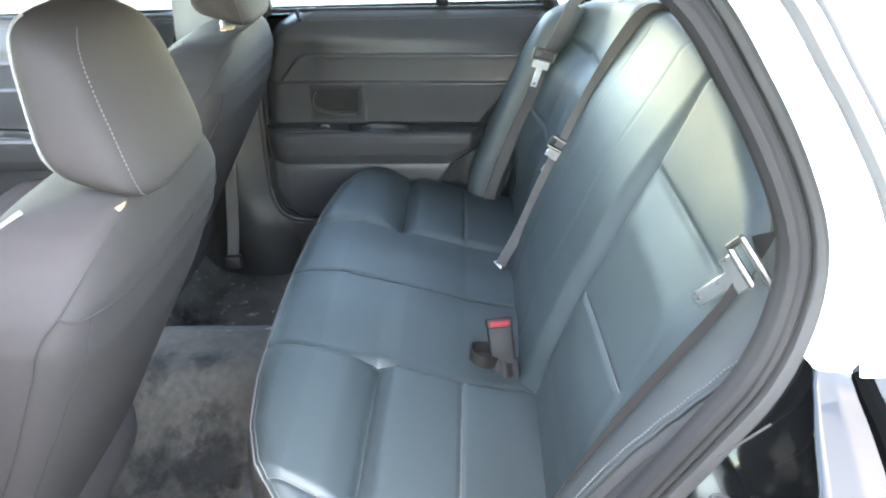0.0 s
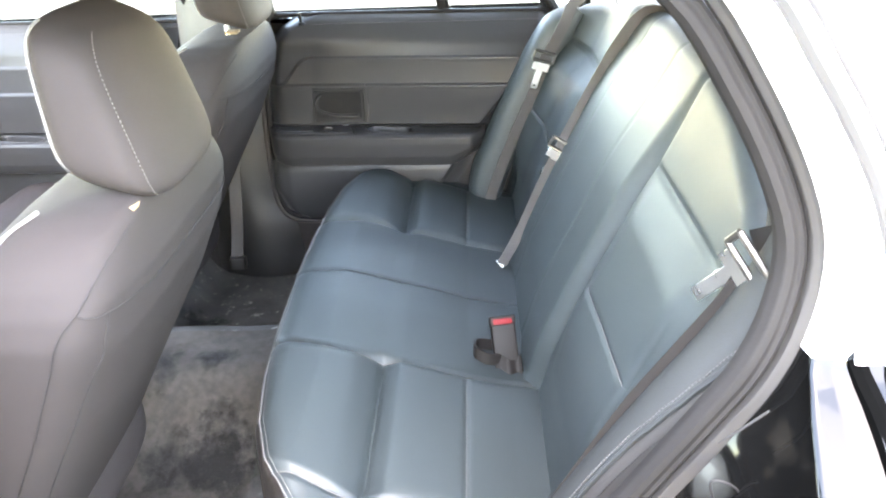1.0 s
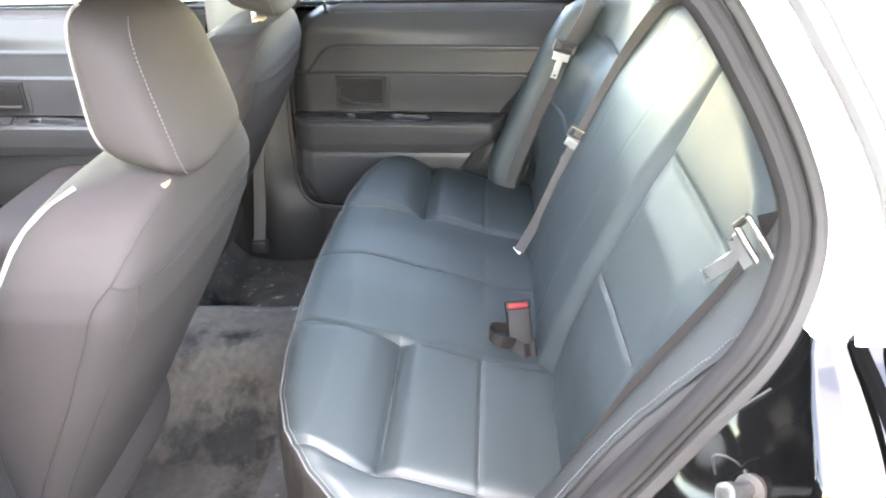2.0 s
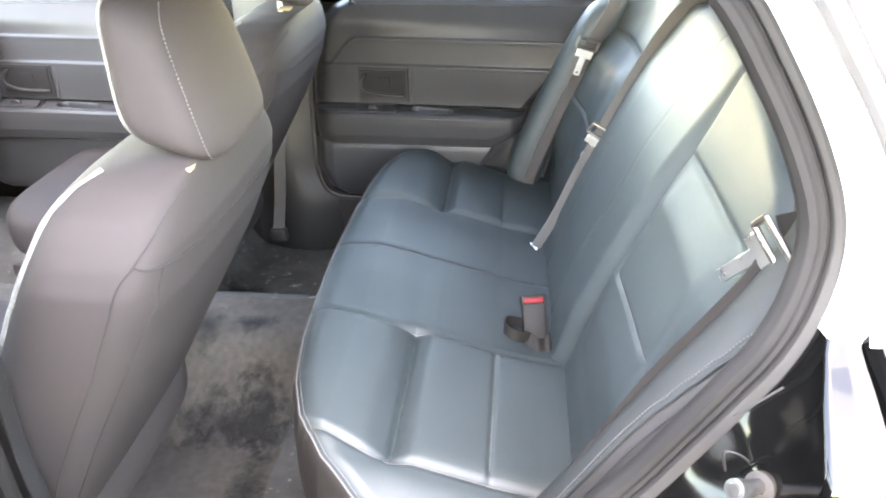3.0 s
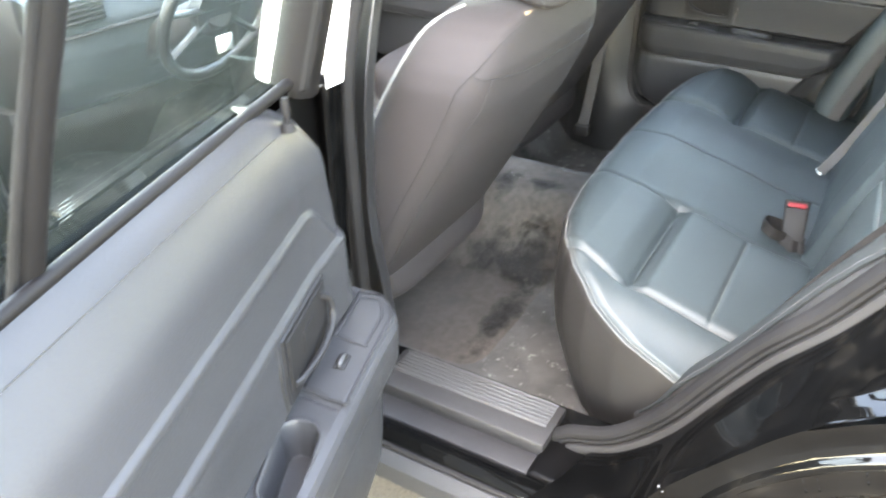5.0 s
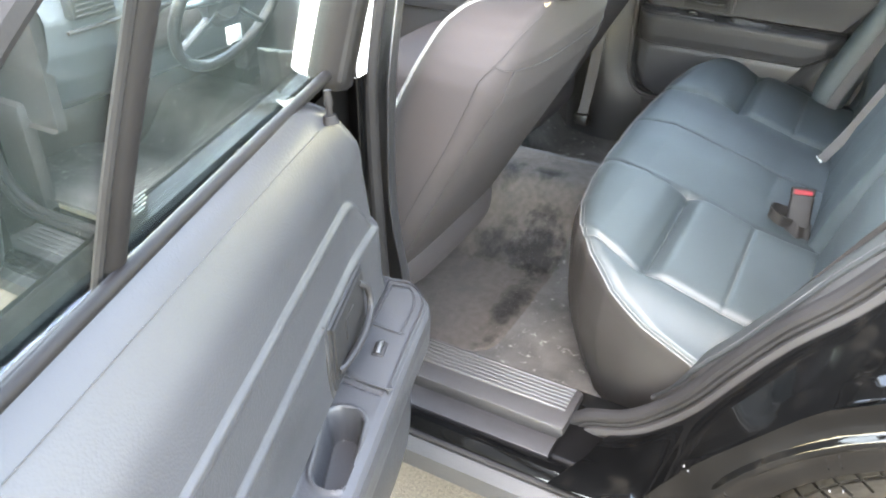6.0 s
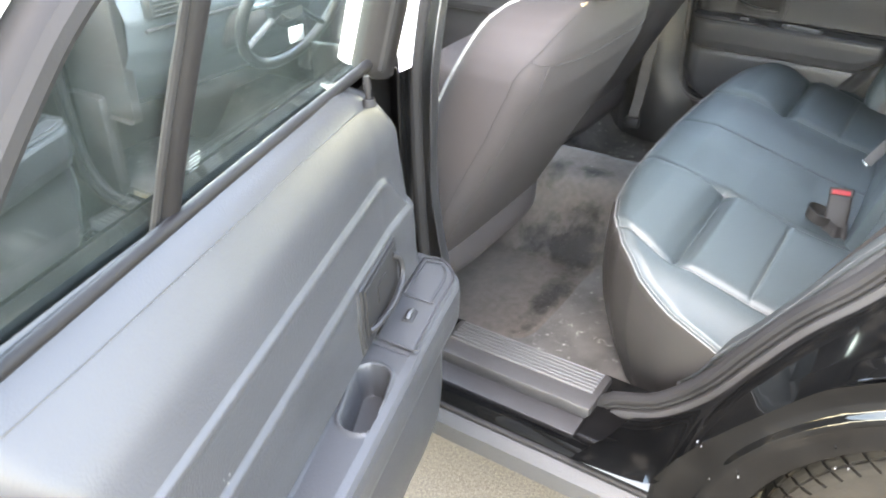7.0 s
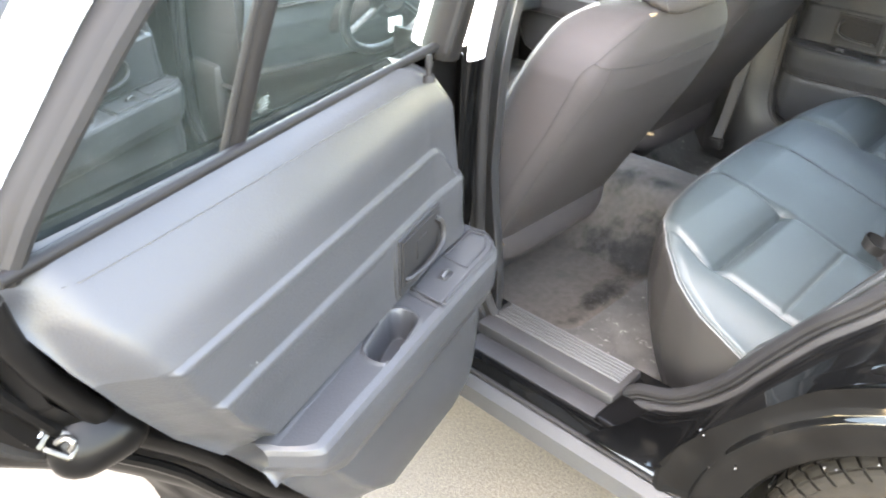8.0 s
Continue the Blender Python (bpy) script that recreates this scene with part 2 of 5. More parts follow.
def tube(points, radius, sides=8, n=None, closed=False, flat=1.0, up=None, start=0):
    """A round (or flattened) cord along a smooth curve. up: the direction of its flat thickness."""
    p = spline(points, n or max(8, 3 * len(points))) if n != 0 else np.array(points, float)
    d = np.gradient(p, axis=0)
    if closed:
        d[0] = d[-1] = p[1] - p[-2]
    bm, rings = bmesh.new(), []
    ref = np.array(up if up is not None else (0.13, 0.21, 0.97))
    for i in range(len(p)):
        t = d[i] / (np.linalg.norm(d[i]) + 1e-9)
        r = ref[i] if ref.ndim == 2 else ref
        a = np.cross(t, r)
        a /= np.linalg.norm(a) + 1e-9
        b = np.cross(a, t)
        rad = radius(i / (len(p) - 1)) if callable(radius) else radius
        rings.append([bm.verts.new(p[i] + rad * (math.cos(w) * a + flat * math.sin(w) * b)) for w in np.linspace(0, 2 * math.pi, sides, endpoint=False)])
    for i in range(len(p) - 1):
        for k in range(sides):
            bm.faces.new((rings[i][k], rings[i][(k + 1) % sides], rings[i + 1][(k + 1) % sides], rings[i + 1][k]))
    if not closed:
        bm.faces.new(rings[0][::-1])
        bm.faces.new(rings[-1])
    return bm


def strap(points, width, across, n=30, depth=0.0013):
    """A flat webbing strap along a curve; across: the direction of its width."""
    p = spline(points, n)
    d = np.gradient(p, axis=0)
    ac = np.array(across, float)
    if ac.ndim == 2:
        ac = spline(ac, n)
    else:
        ac = np.tile(ac, (n, 1))
    bm, rings = bmesh.new(), []
    for i in range(n):
        t = d[i] / np.linalg.norm(d[i])
        a = ac[i] - t * (ac[i] @ t)
        a /= np.linalg.norm(a)
        b = np.cross(a, t)
        rings.append([bm.verts.new(p[i] + s * a * width / 2 + q * b * depth) for s, q in ((-1, -1), (0, -1), (1, -1), (1, 1), (0, 1), (-1, 1))])
    for i in range(n - 1):
        for k in range(6):
            bm.faces.new((rings[i][k], rings[i][(k + 1) % 6], rings[i + 1][(k + 1) % 6], rings[i + 1][k]))
    bm.faces.new(rings[0][::-1])
    bm.faces.new(rings[-1])
    return bm


def flip_y(bm, side):
    """Mirrors a body to the other side of the car where side is 1."""
    if side > 0:
        for v in bm.verts:
            v.co.y = 2 * MID - v.co.y
    return bm


def join(*bms):
    out = bmesh.new()
    for bm in bms:
        me = bpy.data.meshes.new("x")
        bm.to_mesh(me)
        out.from_mesh(me)
        bm.free()
        bpy.data.meshes.remove(me)
    return out


MID = 0.015  # the car's middle plane; its nose points to -x, its left side to -y

# ---- ground ----
def ground_height(x, y):
    return 0.004 * noise.noise((x * 1.3, y * 1.3, 0))


def ground_point(u, v):
    a, b = 2 * u - 1, 2 * v - 1
    x, y = (6 * a + 394 * a ** 5), (6 * b + 394 * b ** 5)
    return (x, y, ground_height(x, y) if abs(x) < 8 and abs(y) < 8 else 0)


ground = part("ground", grid(ground_point, 60, 60), ASPHALT)
tagged(ground, "worn tan-grey asphalt with fine gravel", "ground", kind="structure")

# ---- car shell ----
car = thing("car", (-0.9, MID, 0), "black sedan with white roof pillars, scuffed paint", "car")


def tumble(z):
    """Sideways place of the near door opening's seal at a height."""
    return -0.80 + 0.14 * ((z - 0.95) + math.sqrt((z - 0.95) ** 2 + 0.0036))


# the rear door opening, as (x, z) from the middle of the sill round behind, over the top and down the centre pillar
SEAL = [(-0.62, 0.345), (-0.46, 0.348), (-0.415, 0.380), (-0.335, 0.415), (-0.258, 0.497), (-0.200, 0.594), (-0.143, 0.685), (-0.080, 0.765), (-0.035, 0.835), (0.010, 0.905),
        (0.042, 0.955), (0.065, 1.012), (0.074, 1.076), (0.055, 1.140), (0.015, 1.216), (-0.040, 1.294), (-0.12, 1.338), (-0.30, 1.358), (-0.60, 1.355),
        (-0.78, 1.335), (-0.838, 1.28), (-0.850, 1.195), (-0.862, 1.0), (-0.862, 0.85), (-0.855, 0.65), (-0.845, 0.50), (-0.825, 0.43), (-0.785, 0.365), (-0.74, 0.345), (-0.62, 0.345)]
seal_xz = spline(SEAL, 150)
seal_3d = np.array([(x, tumble(z), z) for x, z in seal_xz])
CUT = [(-0.42, 0.375), (-0.275, 0.40), (-0.245, 0.47), (-0.20, 0.545), (-0.135, 0.63), (-0.070, 0.705), (-0.005, 0.748), (0.060, 0.780), (0.108, 0.815),
       (0.134, 0.860), (0.141, 0.910), (0.136, 0.950), (0.126, 0.990), (0.126, 1.045), (0.128, 1.10), (0.108, 1.17), (0.068, 1.25), (0.02, 1.33), (-0.08, 1.375), (-0.30, 1.385), (-0.62, 1.38)]


FLANK = [(0.18, 0.935), (0.33, 0.968), (0.45, 0.980), (0.60, 0.983), (0.72, 0.979), (0.80, 0.972), (0.86, 0.962), (0.896, 0.951), (0.902, 0.946), (0.93, 0.908), (0.958, 0.866), (0.985, 0.828), (1.04, 0.808), (1.12, 0.788), (1.25, 0.758), (1.40, 0.728)]
FLANK_S = spline(FLANK, 200)


def side_y(x, z):
    """The outside of the car's flank: upright below, a shoulder under the belt, leaning in above it."""
    belly = float(np.interp(z, FLANK_S[:, 0], FLANK_S[:, 1]))
    return -(belly - 0.05 * smooth(0.9, 1.75, x) - 0.05 * smooth(-2.6, -3.5, x))


def seal_normals():
    d = np.gradient(seal_xz, axis=0)
    d[0] = d[-1] = seal_xz[1] - seal_xz[-2]
    d /= np.linalg.norm(d, axis=1)[:, None]
    n = np.stack([d[:, 1], -d[:, 0]], 1)
    inside = np.array((-0.40, 0.85))
    if ((inside - seal_xz) * n).sum() > 0:
        n = -n
    return n


SEAL_N = seal_normals()  # in the plane of the opening, pointing away from it


def seal_offset(i, o, out):
    """A point beside the seal: o away from the opening, out towards the outside of the car."""
    x, z = seal_xz[i] + SEAL_N[i] * o
    return np.array((x, tumble(z) - out, z))


def rear_jamb(u, v):
    """From under the seal's lip to a crease and on to the edge of the rear quarter panel; u from the sill to the roof."""
    i = lerp(12, 83, u)
    k = int(i)
    f = i - k
    a = seal_offset(k, 0.030, 0.006) * (1 - f) + seal_offset(min(k + 1, 149), 0.030, 0.006) * f
    c = CUT_S[int(round(u * 160))]
    notch = smooth(0.70, 0.80, c[1]) * smooth(1.0, 0.975, c[1])
    b = np.array([c[0], side_y(c[0], c[1]) + 0.010 * notch, c[1]])
    w = interp(a[2], [(0.36, 0.35), (0.50, 0.45), (0.75, 0.58), (0.86, 0.45), (0.95, 0.12), (1.0, 0.06), (1.1, 0.1)])
    m = a + (b - a) * w
    m[1] = side_y(m[0], m[2]) + interp(a[2], [(0.36, 0.10), (0.6, 0.07), (0.80, 0.045), (0.95, 0.020), (1.05, 0.012)])
    m[1] = min(m[1], a[1] - 0.002)
    if v < 0.5:
        t = v / 0.5
        p = a + (m - a) * t
        p[1] += 0.010 * math.sin(math.pi * t) * smooth(1.0, 0.85, p[2])
        return p
    t = (v - 0.5) / 0.5
    p = m + (b - m) * t
    p[1] += interp(t, [(0, 0), (0.08, -0.004), (0.5, 0.0), (0.86, 0.0), (0.90, 0.010 * notch), (1, 0.014 * notch)])
    return p


CUT_S = spline(CUT, 161)
# white paint starts at the belt line
bm = grid(rear_jamb, 160, 50)
bmesh.ops.bisect_plane(bm, geom=bm.verts[:] + bm.edges[:] + bm.faces[:], plane_co=(0, 0, 0.985), plane_no=(0, 0, 1))
for f in bm.faces:
    f.material_index = 1 if f.calc_center_median().z > 0.985 else 0
part("belt_filler", grid(lambda u, v: (lerp(0.134, 0.70, u), side_y(0, lerp(0.930, 0.990, v)) + 0.004, lerp(0.930, 0.990, v)), 12, 8), BLACKPAINT, car, face=(0, -1, 0))
part("door_jamb", bm, [BLACKPAINT, WHITEPAINT], car, "glossy black door jamb with white pillar above", face=(-0.5, -1, 0))

AX, AZ = 0.215, 0.330  # rear axle


def quarter(u, v):
    """The rear quarter panel: from the wheel arch (v 0) out to its edges (v 1)."""
    ang = radians(lerp(188, -8, u))
    arch = np.array([AX + 0.352 * math.cos(ang), AZ + 0.352 * math.sin(ang)])
    far = QUARTER_EDGE[int(round(u * 90))]
    p = arch + (far - arch) * v ** 1.7
    r = math.hypot(p[0] - AX, p[1] - AZ)
    y = side_y(p[0], p[1])
    y += interp(r, [(0.352, 0.030), (0.358, 0.020), (0.372, 0.014), (0.395, 0.007), (0.408, 0.001), (0.414, -0.003), (0.421, -0.002), (0.427, 0.005), (0.440, 0.009), (0.462, 0.006), (0.474, 0.001), (0.482, 0.001), (0.490, 0.006), (0.505, 0.008), (0.60, 0.0)]) * smooth(1.0, 0.90, p[1])
    return (p[0], y, p[1])


qe = [(-0.28, 0.24), (-0.275, 0.40)] + CUT[2:12] + [(0.128, 0.985), (0.45, 0.985), (0.9, 0.985), (1.35, 0.985), (1.62, 0.98), (1.70, 0.85), (1.70, 0.55), (1.62, 0.35), (0.62, 0.26)]
QUARTER_EDGE = []
seg = np.array(qe)
# outer edge points met by the same angles
for k in range(91):
    ang = radians(lerp(196, -10, k / 90))
    d = np.array([math.cos(ang), math.sin(ang)])
    best = None
    for a, b in zip(seg[:-1], seg[1:]):
        m = np.array([[d[0], a[0] - b[0]], [d[1], a[1] - b[1]]])
        if abs(np.linalg.det(m)) > 1e-9:
            t, s = np.linalg.solve(m, a - np.array([AX, AZ]))
            if -1e-6 <= s <= 1 + 1e-6 and t > 0.3 and (best is None or t > best):
                best = t
    QUARTER_EDGE.append(np.array([AX, AZ]) + d * (best or 0.5))
for side, tag in ((-1, "near"), (1, "far")):
    part("quarter_panel", flip_y(grid(quarter, 90, 90), side), BLACKPAINT, car, "scuffed glossy black rear quarter panel", face=(0, side, 0))

# pillar and roof skin above the belt
def c_pillar(u, v):
    z = lerp(0.985, 1.375, v)
    x0 = interp(z, [(0.985, 0.127), (1.03, 0.126), (1.10, 0.128), (1.17, 0.108), (1.25, 0.068), (1.33, 0.02), (1.38, -0.06)])
    x1 = interp(z, [(0.985, 0.86), (1.03, 0.80), (1.375, 0.30)])
    x = lerp(x0, x1, u)
    return (x, side_y(x, z) + 0.10 * u * u, z)


for side in (-1, 1):
    part("rear_pillar", flip_y(thick(grid(c_pillar, 10, 12), 0.004), side), WHITEPAINT, car, "white painted rear roof pillar")


def roof(u, v):
    y = lerp(-1, 1, u)
    x0, x1 = -1.30 - 0.10 * (1 - y * y), 0.26 + 0.10 * (1 - y * y)
    x = lerp(x0, x1, v)
    z = 1.385 + 0.060 * (1 - abs(y) ** 2.6) - 0.03 * abs(2 * v - 1) ** 2.5
    return (x, MID + y * 0.665, z)


part("roof", thick(grid(roof, 20, 16), 0.02), WHITEPAINT, car, "white painted steel roof")
bm = grid(lambda u, v: (lerp(-1.25, 0.24, v), MID + lerp(-0.62, 0.62, u), 1.345 + 0.04 * (1 - abs(2 * u - 1) ** 2.5) - 0.03 * abs(2 * v - 1) ** 2.5), 12, 10)
part("headliner", thick(bm, 0.01), LINER, car, "pale grey cloth headliner")
for side in (-1, 1):
    rail = [(-1.95, -0.80, 1.08), (-1.65, -0.745, 1.24), (-1.35, -0.70, 1.355), (-0.9, -0.685, 1.383), (-0.3, -0.685, 1.388), (0.05, -0.69, 1.365)]
    part("roof_rail", flip_y(tube(rail, 0.028, 10, 40), side), WHITEPAINT, car, "white painted roof rail")
    part("front_pillar", flip_y(tube([(-2.20, -0.86, 0.98), (-1.95, -0.79, 1.10), (-1.65, -0.72, 1.25), (-1.33, -0.655, 1.39)], 0.035, 10, 24), side), WHITEPAINT, car)


# centre pillars: painted post with plastic lining, near and far
def post(u, v):
    z = lerp(0.37, 1.37, v)
    w = 2 * math.pi * u
    cx = -0.915 + 0.02 * (z - 0.9)
    sx = 0.050 * (abs(math.cos(w)) ** 0.4) * (1 if math.cos(w) > 0 else -1)
    sy = 0.030 * (abs(math.sin(w)) ** 0.4) * (1 if math.sin(w) > 0 else -1)
    return (cx + sx, tumble(z) - 0.020 + sy, z)


for side in (-1, 1):
    bm = capped(post, 24, 40)
    bmesh.ops.bisect_plane(bm, geom=bm.verts[:] + bm.edges[:] + bm.faces[:], plane_co=(0, 0, 0.955), plane_no=(0, 0, 1))
    for f in bm.faces:
        f.material_index = 1 if f.calc_center_median().z > 0.955 else 0
    part("centre_pillar", flip_y(bm, side), [BLACKPAINT, WHITEPAINT], car, "centre pillar, white above the belt and black below")

    def lining(u, v):
        z = lerp(0.36, 1.36, v)
        wide = 0.075 + 0.05 * smooth(0.75, 0.40, z)
        w = math.pi * u
        return (-0.905 + 0.02 * (z - 0.9) + math.cos(w) * wide, tumble(z) + 0.012 + 0.055 * abs(math.sin(w)) ** 0.55, z)
    part("pillar_lining", flip_y(thick(grid(lining, 16, 24), 0.003), side), DARK, car, "black plastic pillar lining")

# sills: rocker, step, ridged scuff plate
SILL = [(-0.60, 0.225), (-0.690, 0.235), (-0.705, 0.350), (-0.715, 0.360), (-0.835, 0.352), (-0.842, 0.345), (-0.850, 0.322), (-0.880, 0.326), (-0.898, 0.350), (-0.920, 0.368), (-0.940, 0.371), (-0.953, 0.360),
        (-0.958, 0.346), (-0.967, 0.348), (-0.988, 0.334), (-0.990, 0.298), (-0.84, 0.20)]
for side in (-1, 1):
    bm = grid(lambda u, v: (lerp(-2.32, -0.175, v), *SILL[int(round(u * 16))]), 16, 30)
    bm.verts.ensure_lookup_table()
    bm.faces.new([bm.verts[30 * 17 + k] for k in range(17)])
    for f in bm.faces:
        c = f.calc_center_median()
        f.material_index = 1 if c.y < -0.945 and c.z < 0.351 else 0
    part("rocker_panel", flip_y(thick(bm, 0.002), side), [BLACKPAINT, SATIN], car, "black painted rocker with satin grey lower edge")
    part("rocker_bead", flip_y(tube([(-2.3, -0.960, 0.352), (-1.2, -0.960, 0.352), (-0.19, -0.960, 0.352)], 0.0055, 8, 30), side), RUBBER, car)
    plate = join(box((-0.800, -0.842, 0.330), (-0.440, -0.728, 0.373), 0.006),
                 box((-0.790, -0.893, 0.320), (-0.440, -0.836, 0.347), 0.004))
    sp = part("scuff_plate", flip_y(plate, side), SCUFF, car, "dark grey ridged plastic scuff plate")
    for k in range(7):
        y = -0.736 - 0.0098 * k
        part("rib", flip_y(box((-0.785, y - 0.0022, 0.371), (-0.455, y + 0.0022, 0.3772), 0.0010, 1), side), RIB, sp)

part("sill_trim", box((-1.15, 0.706, 0.255), (-0.42, 0.835, 0.432), 0.012, 3), SKIRT, car, "plum-grey sill trim")
FAR_EDGE = spline([(-0.772, 1.06), (-0.785, 0.98), (-0.797, 0.85), (-0.802, 0.70), (-0.802, 0.56), (-0.795, 0.497), (-0.770, 0.460), (-0.70, 0.447), (-0.45, 0.442)], 90)
part("far_weatherstrip", tube([(x, 0.704 + 0.03 * smooth(0.8, 1.06, z), z) for x, z in FAR_EDGE], 0.0085, 10, 0, up=(0, 1, 0)), RUBBER, car, "black rubber seal round the closed far door")
part("far_seal_lip", tube([(x - 0.014, 0.703 + 0.03 * smooth(0.8, 1.06, z), z - 0.012 * smooth(-0.80, -0.74, x)) for x, z in FAR_EDGE], 0.0075, 10, 0, up=(0, 1, 0)), TRIM, car, "grey lip of the far door seal")


def pillar_foot(u, v):
    z = lerp(0.26, 1.34, v)
    x0 = interp(z, [(0.26, -0.74), (0.42, -0.76), (0.47, -0.79), (0.52, -0.812), (0.7, -0.816), (0.85, -0.811), (1.06, -0.786), (1.34, -0.80)])
    x = lerp(x0, -1.02, u)
    return (x, 0.708 - 0.035 * math.sin(math.pi * clamp(u * 1.1)) + 0.05 * smooth(0.85, 1.34, z), z)


part("far_pillar_lining", thick(grid(pillar_foot, 16, 40), 0.003), DARK, car, "dark lining of the far centre pillar")
# added matte block that hides the sky's reflection on the rocker top
part("added_sill_cover", box((-0.450, -0.900, 0.318), (-0.290, -0.770, 0.3555), 0.014, 4), DOOREDGE, car, "added matte black cover over the glossy sill end")
# weatherstrips round the rear openings: bulb, groove and broad pale lip
for side in (-1, 1):
    def bulb(u, v):
        o, q = interp(v, [(0, -0.010), (0.1, -0.009), (0.3, -0.003), (0.5, 0.004), (0.68, 0.0095), (0.85, 0.0135), (1, 0.0175)]), interp(v, [(0, -0.014), (0.1, -0.006), (0.3, 0.003), (0.5, 0.0045), (0.68, 0.0015), (0.85, 0.0035), (1, 0.001)])
        return seal_offset(int(round(u * 150)) % 150, o, q)
    part("weatherstrip", flip_y(grid(bulb, 150, 20, True), side), RUBBER, car, "black rubber door weatherstrip with a soft fold", face=(0, side, 0))

    def lip(u, v):
        i = int(round(u * 150)) % 150
        o, q = interp(v, [(0, 0.0185), (0.15, 0.0205), (0.5, 0.032), (0.85, 0.043), (1, 0.046)]), interp(v, [(0, -0.006), (0.15, 0.007), (0.5, 0.0105), (0.85, 0.0085), (1, 0.000)])
        o = 0.0185 + (o - 0.0185) * lerp(1.0, 0.55, smooth(1.00, 1.07, seal_xz[i][1]))
        return seal_offset(i, o, q)
    part("weatherstrip_lip", flip_y(grid(lip, 150, 14, True), side), LIP, car, "broad dark grey lip of the door weatherstrip", face=(0, side, 0))

# a black cord drawn for the shade of the open panel gap
gap = [(x + 0.004, side_y(x, z) + 0.016, z) for x, z in CUT_S if 0.80 < z < 0.985 and x > -0.1]
part("quarter_gap_shade", tube(gap, 0.0105, 8, 40, up=(0, 1, 0)), GAP, car, "black cord standing in for the shade beside the quarter panel")
# shadow gap and pale strip along the rear edge of the opening, above the belt
gap = [(x, side_y(x, z) - 0.001, z) for x, z in spline([(-0.06, 1.365), (0.0, 1.335), (0.038, 1.301), (0.072, 1.250), (0.100, 1.206), (0.136, 1.137), (0.158, 1.060), (0.166, 0.990)], 50)]
part("pillar_gap", tube(gap, 0.0075, 8, 0, up=(0, 1, 0)), GREYGAP, car, "grey rubber in the pillar gap")
gap = [(x, side_y(x, z) - 0.001, z) for x, z in spline([(-0.03, 1.362), (0.024, 1.335), (0.065, 1.302), (0.099, 1.250), (0.136, 1.190), (0.166, 1.120), (0.186, 1.050), (0.192, 0.990)], 50)]
part("drip_strip", tube(gap, 0.0075, 8, 0, flat=0.5, up=(0, 1, 0)), PALEGAP, car, "pale grey drip strip on the pillar")

# paint chips on the quarter panel
for x, z, r in ((-0.214, 0.534, 0.003), (-0.207, 0.527, 0.002), (-0.185, 0.470, 0.0025), (-0.146, 0.497, 0.003), (-0.03, 0.585, 0.003), (-0.015, 0.592, 0.0025), (0.03, 0.635, 0.003)):
    part("paint_chip", box((x - 0.26 * r, side_y(x, z) - 0.0010, z - r * 0.16), (x + 0.5 * r, side_y(x, z) + 0.004, z + r * 0.16), 0, 1), CHIP, car)

# striker pin with washer on the rear jamb
def cylinder(a, b, r, n=20, r2=None):
    a, b = np.array(a, float), np.array(b, float)
    t = (b - a) / np.linalg.norm(b - a)
    s = np.cross(t, (0.31, 0.2, 0.93))
    s /= np.linalg.norm(s)
    q = np.cross(t, s)
    return capped(lambda u, v: lerp(a, b, v) + lerp(r, r2 if r2 is not None else r, v) * (math.cos(2 * math.pi * u) * s + math.sin(2 * math.pi * u) * q), n, 1)


striker = part("striker", join(cylinder((0.044, -0.866, 0.838), (0.007, -0.896, 0.860), 0.0082), cylinder((0.010, -0.894, 0.858), (0.001, -0.901, 0.864), 0.0108), cylinder((0.001, -0.901, 0.864), (-0.001, -0.903, 0.865), 0.0065)), BOLT, car, "dull steel door striker pin")
part("washer", cylinder((0.039, -0.872, 0.841), (0.033, -0.877, 0.8445), 0.0165), RUST, striker, "rusty washer")

# the highlight along the jamb's crease, painted in as a paler cord
part("jamb_highlight", tube([(0.011, -0.832, 0.897), (0.031, -0.836, 0.920), (0.051, -0.838, 0.941)], 0.0014, 6, 16), LIP, car, "crease highlight drawn as a thin grey cord on the jamb")
part("wire_loop", tube([(0.009, -0.846, 0.836), (0.004, -0.846, 0.860), (0.015, -0.846, 0.861), (0.030, -0.846, 0.851), (0.036, -0.846, 0.838)], 0.0014, 6, 24), LIP, car, "thin pale wire loop on the jamb")

# wheel house and floor
def liner(u, v):
    ang = radians(lerp(200, -20, u))
    return (AX + 0.37 * math.cos(ang), lerp(-0.96, -0.62, v), AZ + 0.37 * math.sin(ang))


for side in (-1, 1):
    part("wheel_liner", flip_y(thick(grid(liner, 30, 4), 0.003), side), DARK, car)
    part("wheel_well_wall", flip_y(box((0.13, -0.625, 0.2), (0.6, -0.615, 0.72), 0.002), side), DARK, car)


def floor_z(x, y):
    y -= 0.03
    hump = 0.185 * (1 - smooth(0.07, 0.27, abs(y)))
    kick = 0.13 * smooth(-0.99, -1.12, x) * smooth(0.1, 0.5, abs(y))
    return 0.255 + hump + kick + 0.004 * noise.noise((x * 7, y * 7, 2))


part("floor_carpet", thick(grid(lambda u, v: (lerp(-2.25, 0.0, v), lerp(-0.715, 0.745, u), floor_z(lerp(-2.25, 0.0, v), lerp(-0.715, 0.745, u))), 60, 70), 0.01), CARPET, car, "worn charcoal floor carpet")

